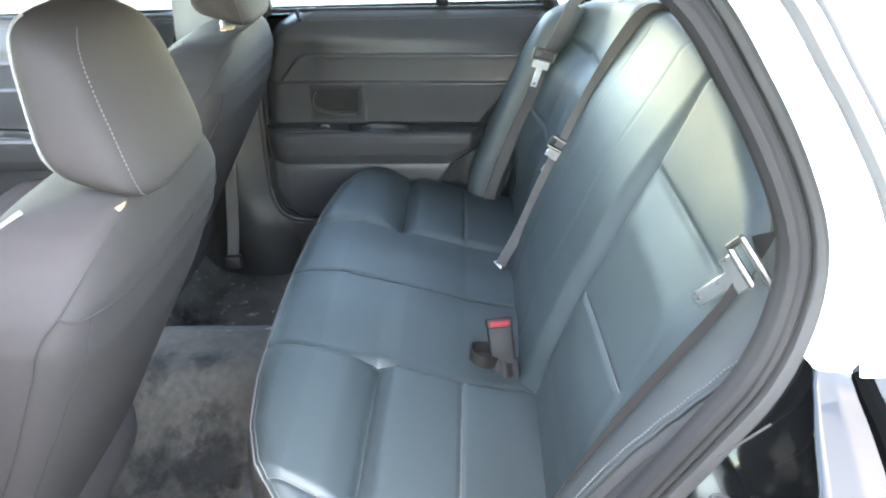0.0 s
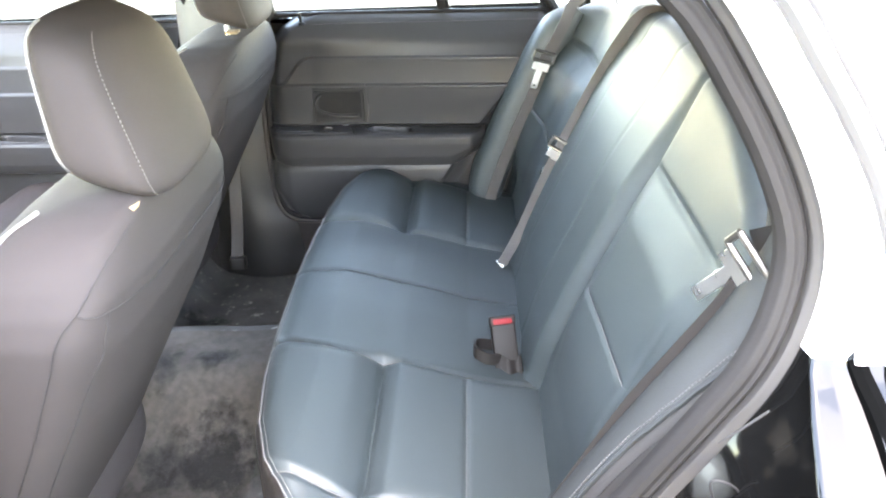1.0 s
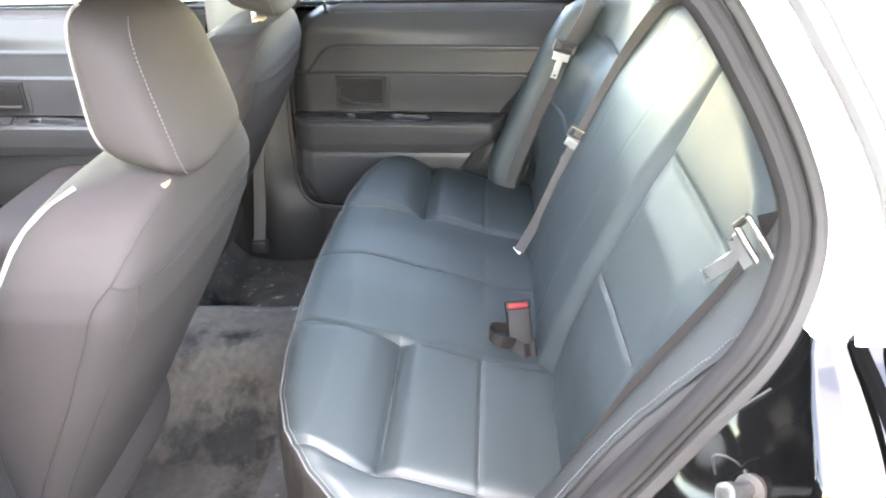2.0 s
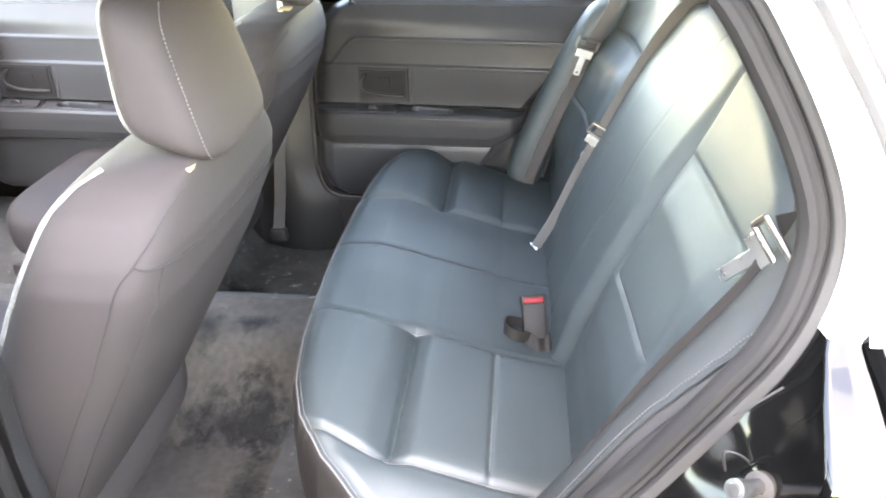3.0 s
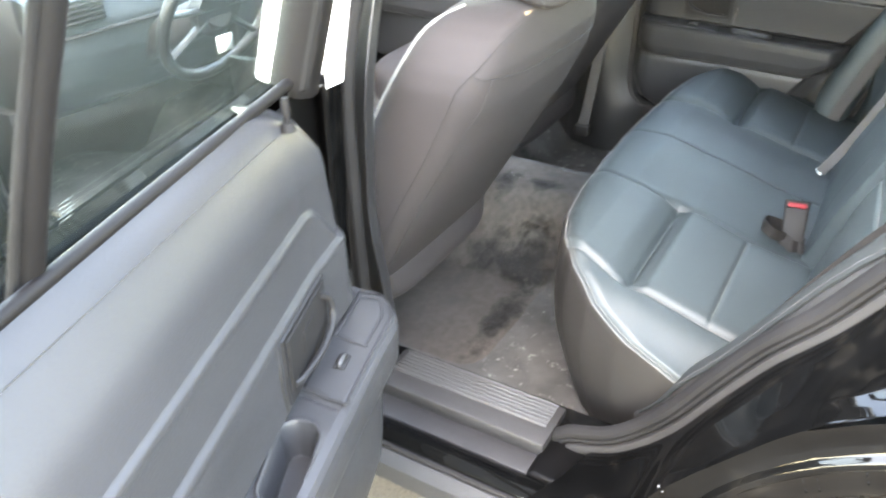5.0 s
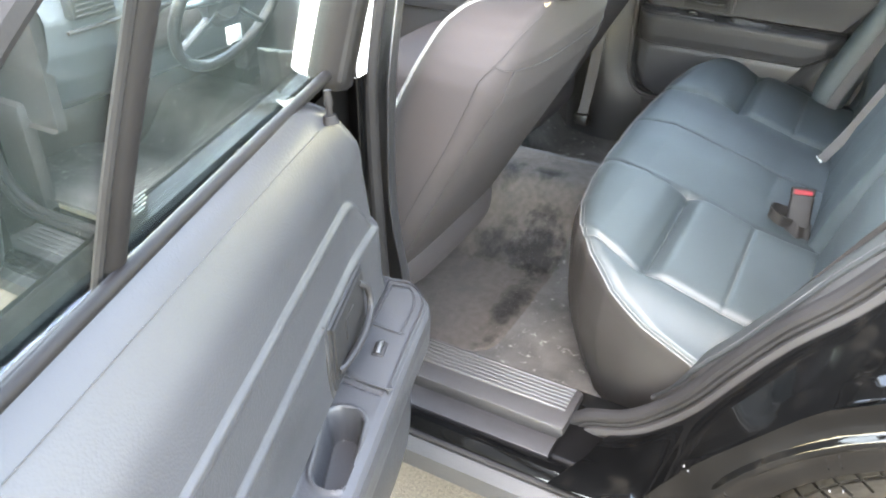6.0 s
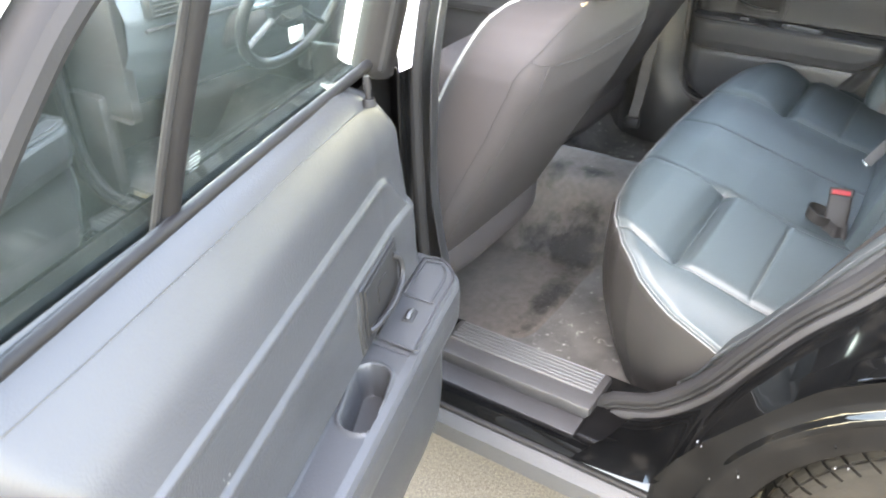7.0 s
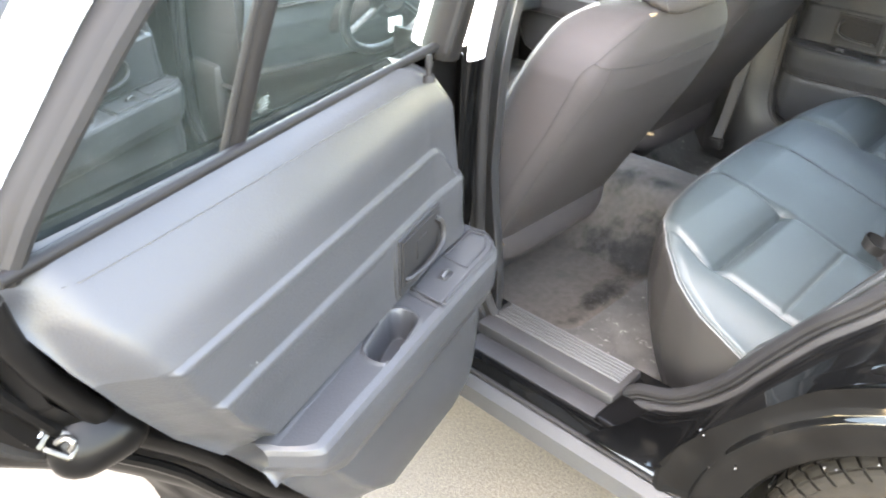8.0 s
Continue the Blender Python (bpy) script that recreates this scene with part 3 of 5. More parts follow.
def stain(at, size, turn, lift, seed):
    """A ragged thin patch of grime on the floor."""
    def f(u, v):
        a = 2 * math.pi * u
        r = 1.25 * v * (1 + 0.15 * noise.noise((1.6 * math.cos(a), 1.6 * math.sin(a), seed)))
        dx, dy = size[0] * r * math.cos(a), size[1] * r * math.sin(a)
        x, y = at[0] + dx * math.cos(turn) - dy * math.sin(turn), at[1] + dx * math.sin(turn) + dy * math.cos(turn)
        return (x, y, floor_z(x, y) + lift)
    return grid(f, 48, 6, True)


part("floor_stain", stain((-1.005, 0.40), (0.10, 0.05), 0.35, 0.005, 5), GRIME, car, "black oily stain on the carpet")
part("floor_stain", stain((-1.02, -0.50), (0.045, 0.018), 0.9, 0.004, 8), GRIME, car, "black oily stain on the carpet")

# shelf behind the seat, bulkhead, rear and front glass
part("parcel_shelf", box((0.15, -0.64, 1.05), (0.80, 0.67, 1.075), 0.008), DASH, car, "blue-grey vinyl parcel shelf")
part("seat_bulkhead", box((0.17, -0.70, 0.26), (0.18, 0.73, 1.06), 0.002), DARK, car)


def windscreen(u, v):
    y = lerp(-1, 1, u)
    z = lerp(0.99, 1.385, v)
    return (lerp(-2.22, -1.36, v) - 0.10 * (1 - y * y), MID + y * lerp(0.80, 0.64, v), z + 0.03 * v * (1 - y * y))


def backlight(u, v):
    y = lerp(-1, 1, u)
    return (lerp(0.82, 0.31, v) + 0.08 * (1 - y * y), MID + y * lerp(0.66, 0.60, v), lerp(1.05, 1.375, v) + 0.03 * v * (1 - y * y))


for name, f in (("windscreen", windscreen), ("rear_window", backlight)):
    ob = part(name, thick(grid(f, 12, 8), 0.004), GLASS, car, "clear curved car glass")
    ob.visible_shadow = False

# nose and tail
def bonnet(u, v):
    y, x = lerp(-1, 1, u), lerp(-3.45, -2.18, v)
    return (x, MID + y * lerp(0.86, 0.90, v), lerp(0.86, 1.00, v ** 0.8) + 0.035 * (1 - abs(y) ** 3))


def boot(u, v):
    y, x = lerp(-1, 1, u), lerp(0.80, 1.66, v)
    return (x, MID + y * lerp(0.86, 0.82, v), 0.985 + 0.04 * (1 - abs(y) ** 3) - 0.02 * v)


part("bonnet", thick(grid(bonnet, 16, 12), 0.01), BLACKPAINT, car)
part("boot_lid", thick(grid(boot, 16, 12), 0.01), BLACKPAINT, car)


def bumper(x, s):
    def f(u, v):
        w = 2 * math.pi * u
        y = lerp(-0.93, 0.96, v)
        bow = 0.14 * (1 - abs(2 * v - 1) ** 3)
        return (x + s * (bow + 0.09 * math.cos(w)), y, 0.50 + 0.17 * math.sin(w))
    return capped(f, 20, 20)


part("front_bumper", bumper(-3.38, -1), BLACKPAINT, car)
part("rear_bumper", bumper(1.60, 1), BLACKPAINT, car)
part("tail_panel", box((1.64, -0.80, 0.55), (1.69, 0.83, 1.02), 0.01), BLACKPAINT, car)
part("nose_panel", box((-3.46, -0.82, 0.45), (-3.40, 0.85, 0.87), 0.01), DARK, car, "dark grille panel")

FX = AX - 2.913


def fender(u, v):
    ang = radians(lerp(188, -8, u))
    arch = np.array([FX + 0.36 * math.cos(ang), AZ + 0.36 * math.sin(ang)])
    d = np.array([math.cos(ang), math.sin(ang)])
    t = min([b for b in ((-3.44 - FX) / d[0] if d[0] < 0 else 9, (-2.06 - FX) / d[0] if d[0] > 0 else 9, (0.985 - 0.09 * smooth(0, -0.8, d[0]) - AZ) / d[1] if d[1] > 0 else 9, (0.22 - AZ) / d[1] if d[1] < 0 else 9) if b > 0])
    p = arch + (np.array([FX, AZ]) + d * t - arch) * v
    return (p[0], side_y(p[0], p[1]) + 0.012, p[1])


for side in (-1, 1):
    part("front_fender", flip_y(thick(grid(fender, 60, 10), 0.004), side), BLACKPAINT, car)
    part("hinge_pillar", flip_y(box((-2.20, -0.90, 0.32), (-2.06, -0.74, 1.02), 0.02), side), BLACKPAINT, car)


# wheels: ribbed tyre, steel rim
def wheel(cx, cy, out):
    def carcass(u, v):
        w, a = 2 * math.pi * v, 2 * math.pi * u
        c, s = math.cos(w), math.sin(w)
        y = 0.112 * (abs(s) ** 0.62) * (1 if s > 0 else -1)
        r = 0.270 + 0.056 * (abs(c) ** 0.6) * (1 if c > 0 else -1)
        return (cx + r * math.cos(a), cy + y, AZ + r * math.sin(a))
    w = part("wheel", join(grid(carcass, 64, 28, True), grid(lambda u, v: (cx + lerp(0.05, 0.215, v) * math.cos(2 * math.pi * u), cy + out * (0.02 + 0.05 * math.sin(3.1 * v)), AZ + lerp(0.05, 0.215, v) * math.sin(2 * math.pi * u)), 40, 6, True)), TYRE, car, "dusty black tyre")
    rim = grid(lambda u, v: (cx + lerp(0.0, 0.222, v) * math.cos(2 * math.pi * u), cy + out * (0.055 + 0.03 * math.sin(2.9 * v) - 0.05 * smooth(0.85, 1, v)), AZ + lerp(0.0, 0.222, v) * math.sin(2 * math.pi * u)), 40, 10, True)
    part("rim", thick(rim, 0.004), STEEL, w, "grey steel rim")
    # tread blocks in seven staggered rows that wrap onto the shoulders
    blocks = []
    for k in range(64):
        for row in range(7):
            a0 = 2 * math.pi * (k + 0.35 * (row % 2) + 0.06 * row) / 64
            w0 = radians(-78 + row * 156 / 7)
            def f(u, v, a0=a0, w0=w0):
                w, a = w0 + radians(lerp(2.5, 19.5, v)), a0 + lerp(0, 0.080, u) + 0.03 * v
                c, q = math.cos(w), math.sin(w)
                y = 0.119 * (abs(q) ** 0.62) * (1 if q > 0 else -1)
                r = 0.270 + 0.062 * abs(c) ** 0.6
                return (cx + r * math.cos(a), cy + y, AZ + r * math.sin(a))
            blocks.append(thick(grid(f, 1, 2), 0.010))
    part("tread", join(*blocks), TYRE, w, flat=True)


for wx in (AX, FX):
    wheel(wx, -0.815, -1)
    wheel(wx, 0.845, 1)

# front opening: firewall, kick panels, weatherstrip, ridged scuff plate
part("firewall", box((-2.215, -0.735, 0.25), (-2.185, 0.765, 0.975), 0.006), SKIRT, car, "dark felt firewall behind the dashboard")
for side in (-1, 1):
    part("kick_panel", flip_y(box((-2.19, -0.745, 0.33), (-1.955, -0.700, 0.66), 0.015), side), TRIM, car, "dark grey plastic kick panel")
    strip = spline([(-1.985, -0.765, 1.01), (-2.02, -0.775, 0.93), (-2.035, -0.785, 0.80), (-2.035, -0.79, 0.62), (-2.02, -0.785, 0.47), (-1.975, -0.775, 0.395), (-1.90, -0.765, 0.372), (-1.6, -0.758, 0.368), (-1.02, -0.755, 0.366)], 90)
    part("front_weatherstrip", flip_y(tube(strip, 0.0125, 10, 0, up=(0, 1, 0)), side), LIP, car, "grey rubber weatherstrip of the front opening")
    strip = [(x, y - 0.022, z - 0.002) for x, y, z in strip]
    part("front_weatherstrip", flip_y(tube(strip, 0.009, 8, 0, up=(0, 1, 0)), side), RUBBER, car, "black rubber fold of the front weatherstrip")
    sp = part("front_scuff_plate", flip_y(box((-1.93, -0.905, 0.322), (-1.10, -0.795, 0.3605), 0.005), side), SCUFF, car, "dark grey ridged plastic scuff plate")
    for k in range(5):
        y = -0.812 - 0.016 * k
        part("rib", flip_y(box((-1.90, y - 0.004, 0.359), (-1.13, y + 0.004, 0.3645), 0.0012, 1), side), RIB, sp)
    for z in (0.52, 0.86):
        part("door_hinge", flip_y(join(box((-2.062, -0.895, z - 0.028), (-2.052, -0.815, z + 0.028), 0.003), cylinder((-2.045, -0.898, z - 0.034), (-2.045, -0.898, z + 0.034), 0.010, 12)), side), SATIN, car, "black steel door hinge")

# ---- doors ----
FRONT_SHIFT = -1.115


def make_door(name, side, angle, front, label, shift=(0, 0, 0)):
    """A car door with trim, built shut on the near side and swung on its hinges. front: a front door."""
    sh = FRONT_SHIFT if front else 0.0
    stretch = 1.14 if front else 1.0
    X = lambda x: (-0.93 + (x + 0.93) * stretch) + sh  # noqa: E731
    hinge = Vector((X(-0.948), -0.915, 0.3))

    def add(pname, bm, mat, plabel="", flat=False, face=None):
        if side > 0:
            for vt in bm.verts:
                z = vt.co.z
                if pname == "trim_panel" and z < 0.56:
                    z = lerp(0.462, 0.56, (z - 0.40) / 0.16)
                vt.co.z = z if z < 0.93 else 0.93 + (z - 0.93) * 0.8 if z < 1.08 else z - 0.03
        return part(pname, flip_y(bm, side), mat, door, plabel, flat, None if face is None else (face[0], -side * face[1], face[2]))

    # painted steel: outer skin and the rim round the trim
    def skin_edge_front(z):
        return -0.925

    def skin_edge_rear(z):
        if front:
            return 0.005
        return interp(z, [(0.28, -0.30), (0.40, -0.275), (0.47, -0.245), (0.545, -0.20), (0.63, -0.135), (0.705, -0.074), (0.752, -0.02), (0.805, 0.035), (0.87, 0.080), (0.946, 0.098), (1.03, 0.110)])

    def skin(u, v):
        z = lerp(0.29, 1.03, v)
        x = lerp(skin_edge_front(z), skin_edge_rear(z), u)
        return (X(x), side_y(X(x), z), z)


    def shell(u, v):
        """Door edge: from the skin round to the inner steel face."""
        k = u * 120
        s = EDGE[int(round(k))]
        x, z, nx, nz = s
        prof = [(0.0, None), (0.0, -0.905), (0.010, -0.885), (0.012, -0.790), (0.020, -0.775), (0.060, -0.745), (0.090, -0.715)]
        a = min(len(prof) - 2, int(v * 6))
        f = v * 6 - a
        inn = lerp(prof[a][0], prof[a + 1][0], f)
        y0 = side_y(X(x), z) + 0.003
        ya = prof[a][1] if prof[a][1] is not None else y0
        y = lerp(ya, prof[a + 1][1], f)
        return (X(x + nx * inn), y, z + nz * inn)

    rim = [(-0.925, z) for z in np.linspace(1.03, 0.31, 30)] + [(x, 0.29) for x in np.linspace(-0.90, skin_edge_rear(0.29) - 0.02, 30)] + [(skin_edge_rear(z), z) for z in np.linspace(0.31, 1.03, 61)]
    rim = np.array(rim)
    mid = np.array([-0.48 if not front else -0.46, 0.80])
    d = np.gradient(rim, axis=0)
    nrm = np.stack([-d[:, 1], d[:, 0]], 1)
    nrm /= np.linalg.norm(nrm, axis=1)[:, None]
    flipn = ((mid - rim) * nrm).sum(1) < 0
    nrm[flipn] *= -1
    EDGE = np.hstack([rim, nrm])
    inner = grid(lambda u, v: (X(lerp(skin_edge_front(lerp(0.30, 1.03, v)) + 0.03, skin_edge_rear(lerp(0.30, 1.03, v)) - 0.05, u)), -0.735, lerp(0.33, 1.03, v)), 6, 16)
    door = part(name, flip_y(grid(skin, 20, 24), side), BLACKPAINT, car, label, face=(0, side, 0))
    if angle:
        door.matrix_basis = Matrix.Translation(hinge + Vector(shift)) @ pose(0, 0, 0, 0, 0, angle) @ Matrix.Translation(-hinge)
    add("door_edge", join(thick(grid(shell, 120, 12), 0.002), inner), DOOREDGE, "satin black steel edge of the door")

    def rear_x(z):
        if front:
            return interp(z, [(0.40, -0.06), (0.6, -0.05), (1.06, -0.04)])
        return interp(z, [(0.40, -0.42), (0.45, -0.36), (0.52, -0.30), (0.60, -0.245), (0.68, -0.195), (0.74, -0.15), (0.80, -0.100), (0.88, -0.050), (0.95, -0.012), (1.0, 0.008), (1.06, 0.018)])

    def front_x(z):
        return interp(z, [(0.40, -0.74), (0.44, -0.785), (0.55, -0.812), (0.75, -0.805), (0.90, -0.790), (0.98, -0.772), (1.02, -0.745), (1.05, -0.700), (1.062, -0.66)])

    def ridge(x):
        return 0.926 - 0.075 * smooth(-0.655, -0.760, x) ** 1.6

    PROFILE = spline([(0.38, 0.034), (0.44, 0.044), (0.52, 0.049), (0.62, 0.044), (0.70, 0.022), (0.76, 0.010), (0.82, 0.0085), (0.88, 0.004), (0.93, 0.002), (0.965, 0.0025), (0.985, 0.0), (1.005, -0.006), (1.03, -0.0165), (1.046, -0.0265), (1.054, -0.034), (1.064, -0.040)], 160)

    def depth(x, z):
        """How far the trim stands into the cabin from the belt line."""
        t = clamp((x + 0.66) / 0.62)
        low = float(np.interp(z, PROFILE[:, 0], PROFILE[:, 1]))
        low -= 0.030 * smooth(0.640, 0.655, z) * smooth(0.738, 0.728, z)
        taper = t * interp(z, [(0.40, 0.010), (0.65, 0.020), (0.75, 0.045), (0.85, 0.052), (0.93, 0.052), (1.0, 0.020), (1.06, 0.000)])
        on = smooth(-0.775, -0.745, x) * smooth(0.045, 0.058, rear_x(z) - x)
        tail_on = smooth(0.045, 0.058, rear_x(z) - x)
        step = 0.0055 * smooth(0.0035, -0.0035, z - ridge(x)) * on + 0.0055 * smooth(0.0035, -0.0035, z - 0.853) * tail_on
        crown = 0.0008 * math.exp(-((z - ridge(x) + 0.007) / 0.005) ** 2) * on + 0.0008 * math.exp(-((z - 0.846) / 0.005) ** 2) * tail_on
        edge = -0.030 * smooth(0.05, 0.0, x - front_x(z)) ** 2 - lerp(0.022, 0.046, smooth(0.73, 0.80, z)) * smooth(0.062, 0.0, rear_x(z) - x) ** 1.4
        return low + taper + step + crown + edge

    ZS = sorted(set(list(np.linspace(0.40, 0.80, 22)) + list(np.linspace(0.80, 0.96, 120)) + list(np.linspace(0.96, 1.064, 20))))

    def trim(u, v):
        z = ZS[int(round(v * (len(ZS) - 1)))]
        w = 0.5 - 0.5 * math.cos(math.pi * u)
        x = lerp(front_x(z), rear_x(z), lerp(u, w, 0.5))
        return (X(x), -0.68 + depth(x, z), z)

    add("trim_panel", grid(trim, 130, len(ZS) - 1), VINYL, plabel="grey grained vinyl trim panel with two moulded ridges", face=(0, 1, 0))

    # armrest with its rounded nose, hollow pull pocket and switch plate
    def arm_in(x):
        return 0.010 + 0.052 * clamp((x + 0.66) / 0.62)

    def arm_out(x):
        t = clamp((x + 0.66) / 0.62)
        nose = math.sqrt(1 - (1 - clamp((x + 0.799) / 0.075)) ** 2)
        tail = smooth(-0.188, -0.232, x) ** 0.6
        return arm_in(x) + 0.004 + (0.098 + 0.020 * t - arm_in(x) - 0.004) * nose * lerp(0.0, 1.0, tail)

    def hollow(x, dd):
        """1 inside the pull pocket, 0 outside, soft at its rim."""
        k = (x + 0.512) / 0.116
        a, b = max(0.028 + 0.022 * k, arm_in(x) + 0.008), 0.075 + 0.018 * k
        ex = max(-0.514 - x, x + 0.394)
        ey = max(a - dd, dd - b)
        e = max(ex, ey) if ex < -0.02 or ey < -0.02 else math.hypot(max(ex + 0.02, 0), max(ey + 0.02, 0)) - 0.02
        return smooth(0.0015, -0.0065, e) - 0.06 * math.exp(-((e - 0.004) / 0.003) ** 2)

    def arm(u, v):
        x = lerp(-0.797, -0.188, v)
        t = clamp((x + 0.66) / 0.62)
        nose = math.sqrt(1 - (1 - clamp((x + 0.799) / 0.075)) ** 2)
        tail = smooth(-0.188, -0.30, x)
        base, out = arm_in(x), arm_out(x)
        top = 0.733 - 0.004 * t
        bot = lerp(0.690, 0.640, tail) + 0.02 * (1 - nose)
        if u < 0.6:
            dd = lerp(base - 0.03, out - 0.016, u / 0.6)
            split = -0.0035 * math.exp(-((x + 0.556 + (dd - 0.05) * -0.22) / 0.0022) ** 2)
            lip = 0.0025 * smooth(0.010, 0.0, dd - base) * smooth(-0.05, 0.0, dd - base)
            return (X(x), -0.68 + dd, top + split + lip - 0.048 * hollow(x, dd))
        prof = [(out - 0.016, top), (out - 0.006, top - 0.003), (out - 0.001, top - 0.010), (out, top - 0.028), (out - 0.002, lerp(top, bot, 0.7)), (out - 0.012, bot), (base + 0.012, bot - 0.018)]
        k = (u - 0.6) / 0.4 * 6
        i = min(5, int(k))
        f = k - i
        return (X(x), -0.68 + lerp(prof[i][0], prof[i + 1][0], f), lerp(prof[i][1], prof[i + 1][1], f))

    add("armrest", grid(arm, 130, 240), VINYL, plabel="grey moulded armrest with a hollow pull pocket", face=(0, 1, 1))

    def slab(x0, x1, lo, hi, z0, z1, bevel, skew=0.0):
        """A thin plate on the armrest that follows its taper; lo and hi are parts of the armrest's depth."""
        bm = box((0, 0, z0), (1, 1, z1), 0)
        for vt in bm.verts:
            x = lerp(x0, x1, vt.co.x) + skew * (vt.co.y - 0.5)
            dd = lerp(arm_in(x), arm_out(x), lerp(lo, hi, vt.co.y))
            vt.co = (X(x), -0.68 + dd, vt.co.z)
        bmesh.ops.bevel(bm, geom=bm.edges[:], offset=bevel, segments=2, affect="EDGES", profile=0.5)
        return bm

    def cover(x0, x1, inset_in, inset_out, z, edge):
        """A plate with rounded rims that follows the outline of the armrest."""
        def f(u, v):
            x = lerp(x0, x1, v)
            lo, hi = arm_in(x) + inset_in, max(arm_in(x) + inset_in + 0.004, arm_out(x) - inset_out)
            dd = lerp(lo, hi, u)
            d = min(dd - lo, hi - dd, (x - x0) * 0.8, x1 + (dd - 0.05) * 0.22 - x)
            return (X(x + (dd - 0.05) * 0.22 * smooth(0.5, 1.0, v)), -0.68 + dd, z - edge * (1 - smooth(-0.002, 0.006, d)))
        return grid(f, 40, 70)

    add("switch_plate", cover(-0.788, -0.562, 0.007, 0.009, 0.7372, 0.006), VINYL, "raised grey switch plate", face=(0, 0, 1))
    add("blank_lid", cover(-0.772, -0.668, 0.016, 0.022, 0.7392, 0.003), VINYL, "flush grey lid", face=(0, 0, 1))
    def rim_line(x0, x1, inset_in, inset_out, z):
        """Outline of such a plate, with rounded corners."""
        xs = np.linspace(x0, x1, 24)
        lo = [(x, arm_in(x) + inset_in) for x in xs]
        hi = [(x, max(arm_in(x) + inset_in + 0.004, arm_out(x) - inset_out)) for x in xs]
        ring_xy = spline(lo + hi[::-1] + lo[:1], 120)
        return [(X(x + (dd - 0.05) * 0.22 * smooth(0.5, 1.0, (x - x0) / (x1 - x0))), -0.68 + dd, z) for x, dd in ring_xy]

    add("plate_bead", tube(rim_line(-0.788, -0.564, 0.008, 0.010, 0.7368), 0.0014, 6, 0, True), VINYL)
    add("lid_bead", tube(rim_line(-0.774, -0.670, 0.018, 0.023, 0.7388), 0.0013, 6, 0, True), VINYL)
    add("switch_bezel", slab(-0.642, -0.612, 0.40, 0.60, 0.733, 0.7392, 0.0015), HANDLE)
    sx, sy = X(-0.627), -0.68 + lerp(arm_in(-0.631), arm_out(-0.631), 0.51)
    add("window_switch", tube([(sx - 0.012, sy, 0.739), (sx - 0.004, sy, 0.7425), (sx + 0.004, sy, 0.7425), (sx + 0.012, sy, 0.739)], 0.0042, 10, 12), DARK, "glossy black window switch")
    # inner handle in its recess
    def plate(x0, x1, z0, z1, lift, nx=8, nz=8, dish=0.0):
        """A plate that follows the trim, lifted off it."""
        def f(u, v):
            x, z = lerp(x0, x1, u), lerp(z0, z1, v)
            rim = min(u, 1 - u, v, 1 - v)
            return (X(x), -0.68 + depth(x, min(z, 0.846)) + (lift if rim > 1e-6 else -0.006) - dish * smooth(0.04, 0.2, rim), z)
        return grid(f, nx, nz)

    def on_trim(x, z, lift):
        return (X(x), -0.68 + depth(x, z) + lift, z)

    add("handle_bezel", plate(-0.672, -0.520, 0.744, 0.846, 0.0030, 30, 24), HANDLE, "dark grey handle surround", face=(0, 1, 0))
    add("handle_recess", plate(-0.664, -0.530, 0.758, 0.838, 0.0055, 40, 30, 0.0), RUBBER, "black handle recess", face=(0, 1, 0))
    add("catch_plate", plate(-0.612, -0.575, 0.785, 0.820, 0.0070, 20, 20), RUBBER, "dark catch plate", face=(0, 1, 0))
    add("door_lever", tube([on_trim(-0.645, 0.826, 0.004), on_trim(-0.655, 0.815, 0.012), on_trim(-0.656, 0.795, 0.016), on_trim(-0.640, 0.780, 0.018), on_trim(-0.600, 0.771, 0.017), on_trim(-0.555, 0.768, 0.010), on_trim(-0.540, 0.768, 0.004)], 0.0050, 8, 36), HANDLE, "dark grey inner door lever")
    add("panel_seam", tube([on_trim(-0.516, 0.852, 0.000), on_trim(-0.512, 0.80, 0.000), on_trim(-0.516, 0.745, 0.000)], 0.0022, 6, 16), DARK)
    # lower map panel lip
    add("lower_lip", tube([(X(-0.79), -0.640, 0.56), (X(-0.60), -0.628, 0.565), (X(-0.33), -0.620, 0.57)], 0.004, 8, 24), TRIM)
    add("trim_seam", tube([on_trim(x, 1.030 + 0.001 * math.sin(9 * x), 0.0002) for x in np.linspace(-0.655, -0.03, 40)], 0.0009, 6, 0), SIDEDARK)
    if side < 0 and not front:
        for x, z, dx, dz in ((-0.182, 0.8625, 0.0015, 0.003), (-0.186, 0.8555, 0.001, 0.002), (-0.190, 0.8600, -0.002, 0.001)):
            add("scuff_mark", tube([on_trim(x, z, 0.0), on_trim(x + 0.5 * dx, z + 0.6 * dz, 0.0003), on_trim(x + dx, z + dz, 0.0)], 0.0006, 5, 6), CHIP)
    # lock pin
    add("lock_pin", cylinder((X(-0.682), -0.693, 1.030), (X(-0.685), -0.695, 1.060), 0.0042, 12), FRAME, plabel="black door lock pin")
    add("pin_head", cylinder((X(-0.6848), -0.6949, 1.052), (X(-0.6860), -0.6959, 1.070), 0.006, 12, 0.0045), FRAME)
    add("pin_ferrule", cylinder((X(-0.6815), -0.6925, 1.030), (X(-0.6825), -0.6935, 1.0400), 0.011, 16, 0.008), FRAME)

    # rubber round the door edge
    seal = [(X(x + nx * 0.035), -0.768, z + nz * 0.035) for x, z, nx, nz in EDGE[::4]]
    add("edge_rubber", tube(seal, 0.010, 8, 90), RUBBER)
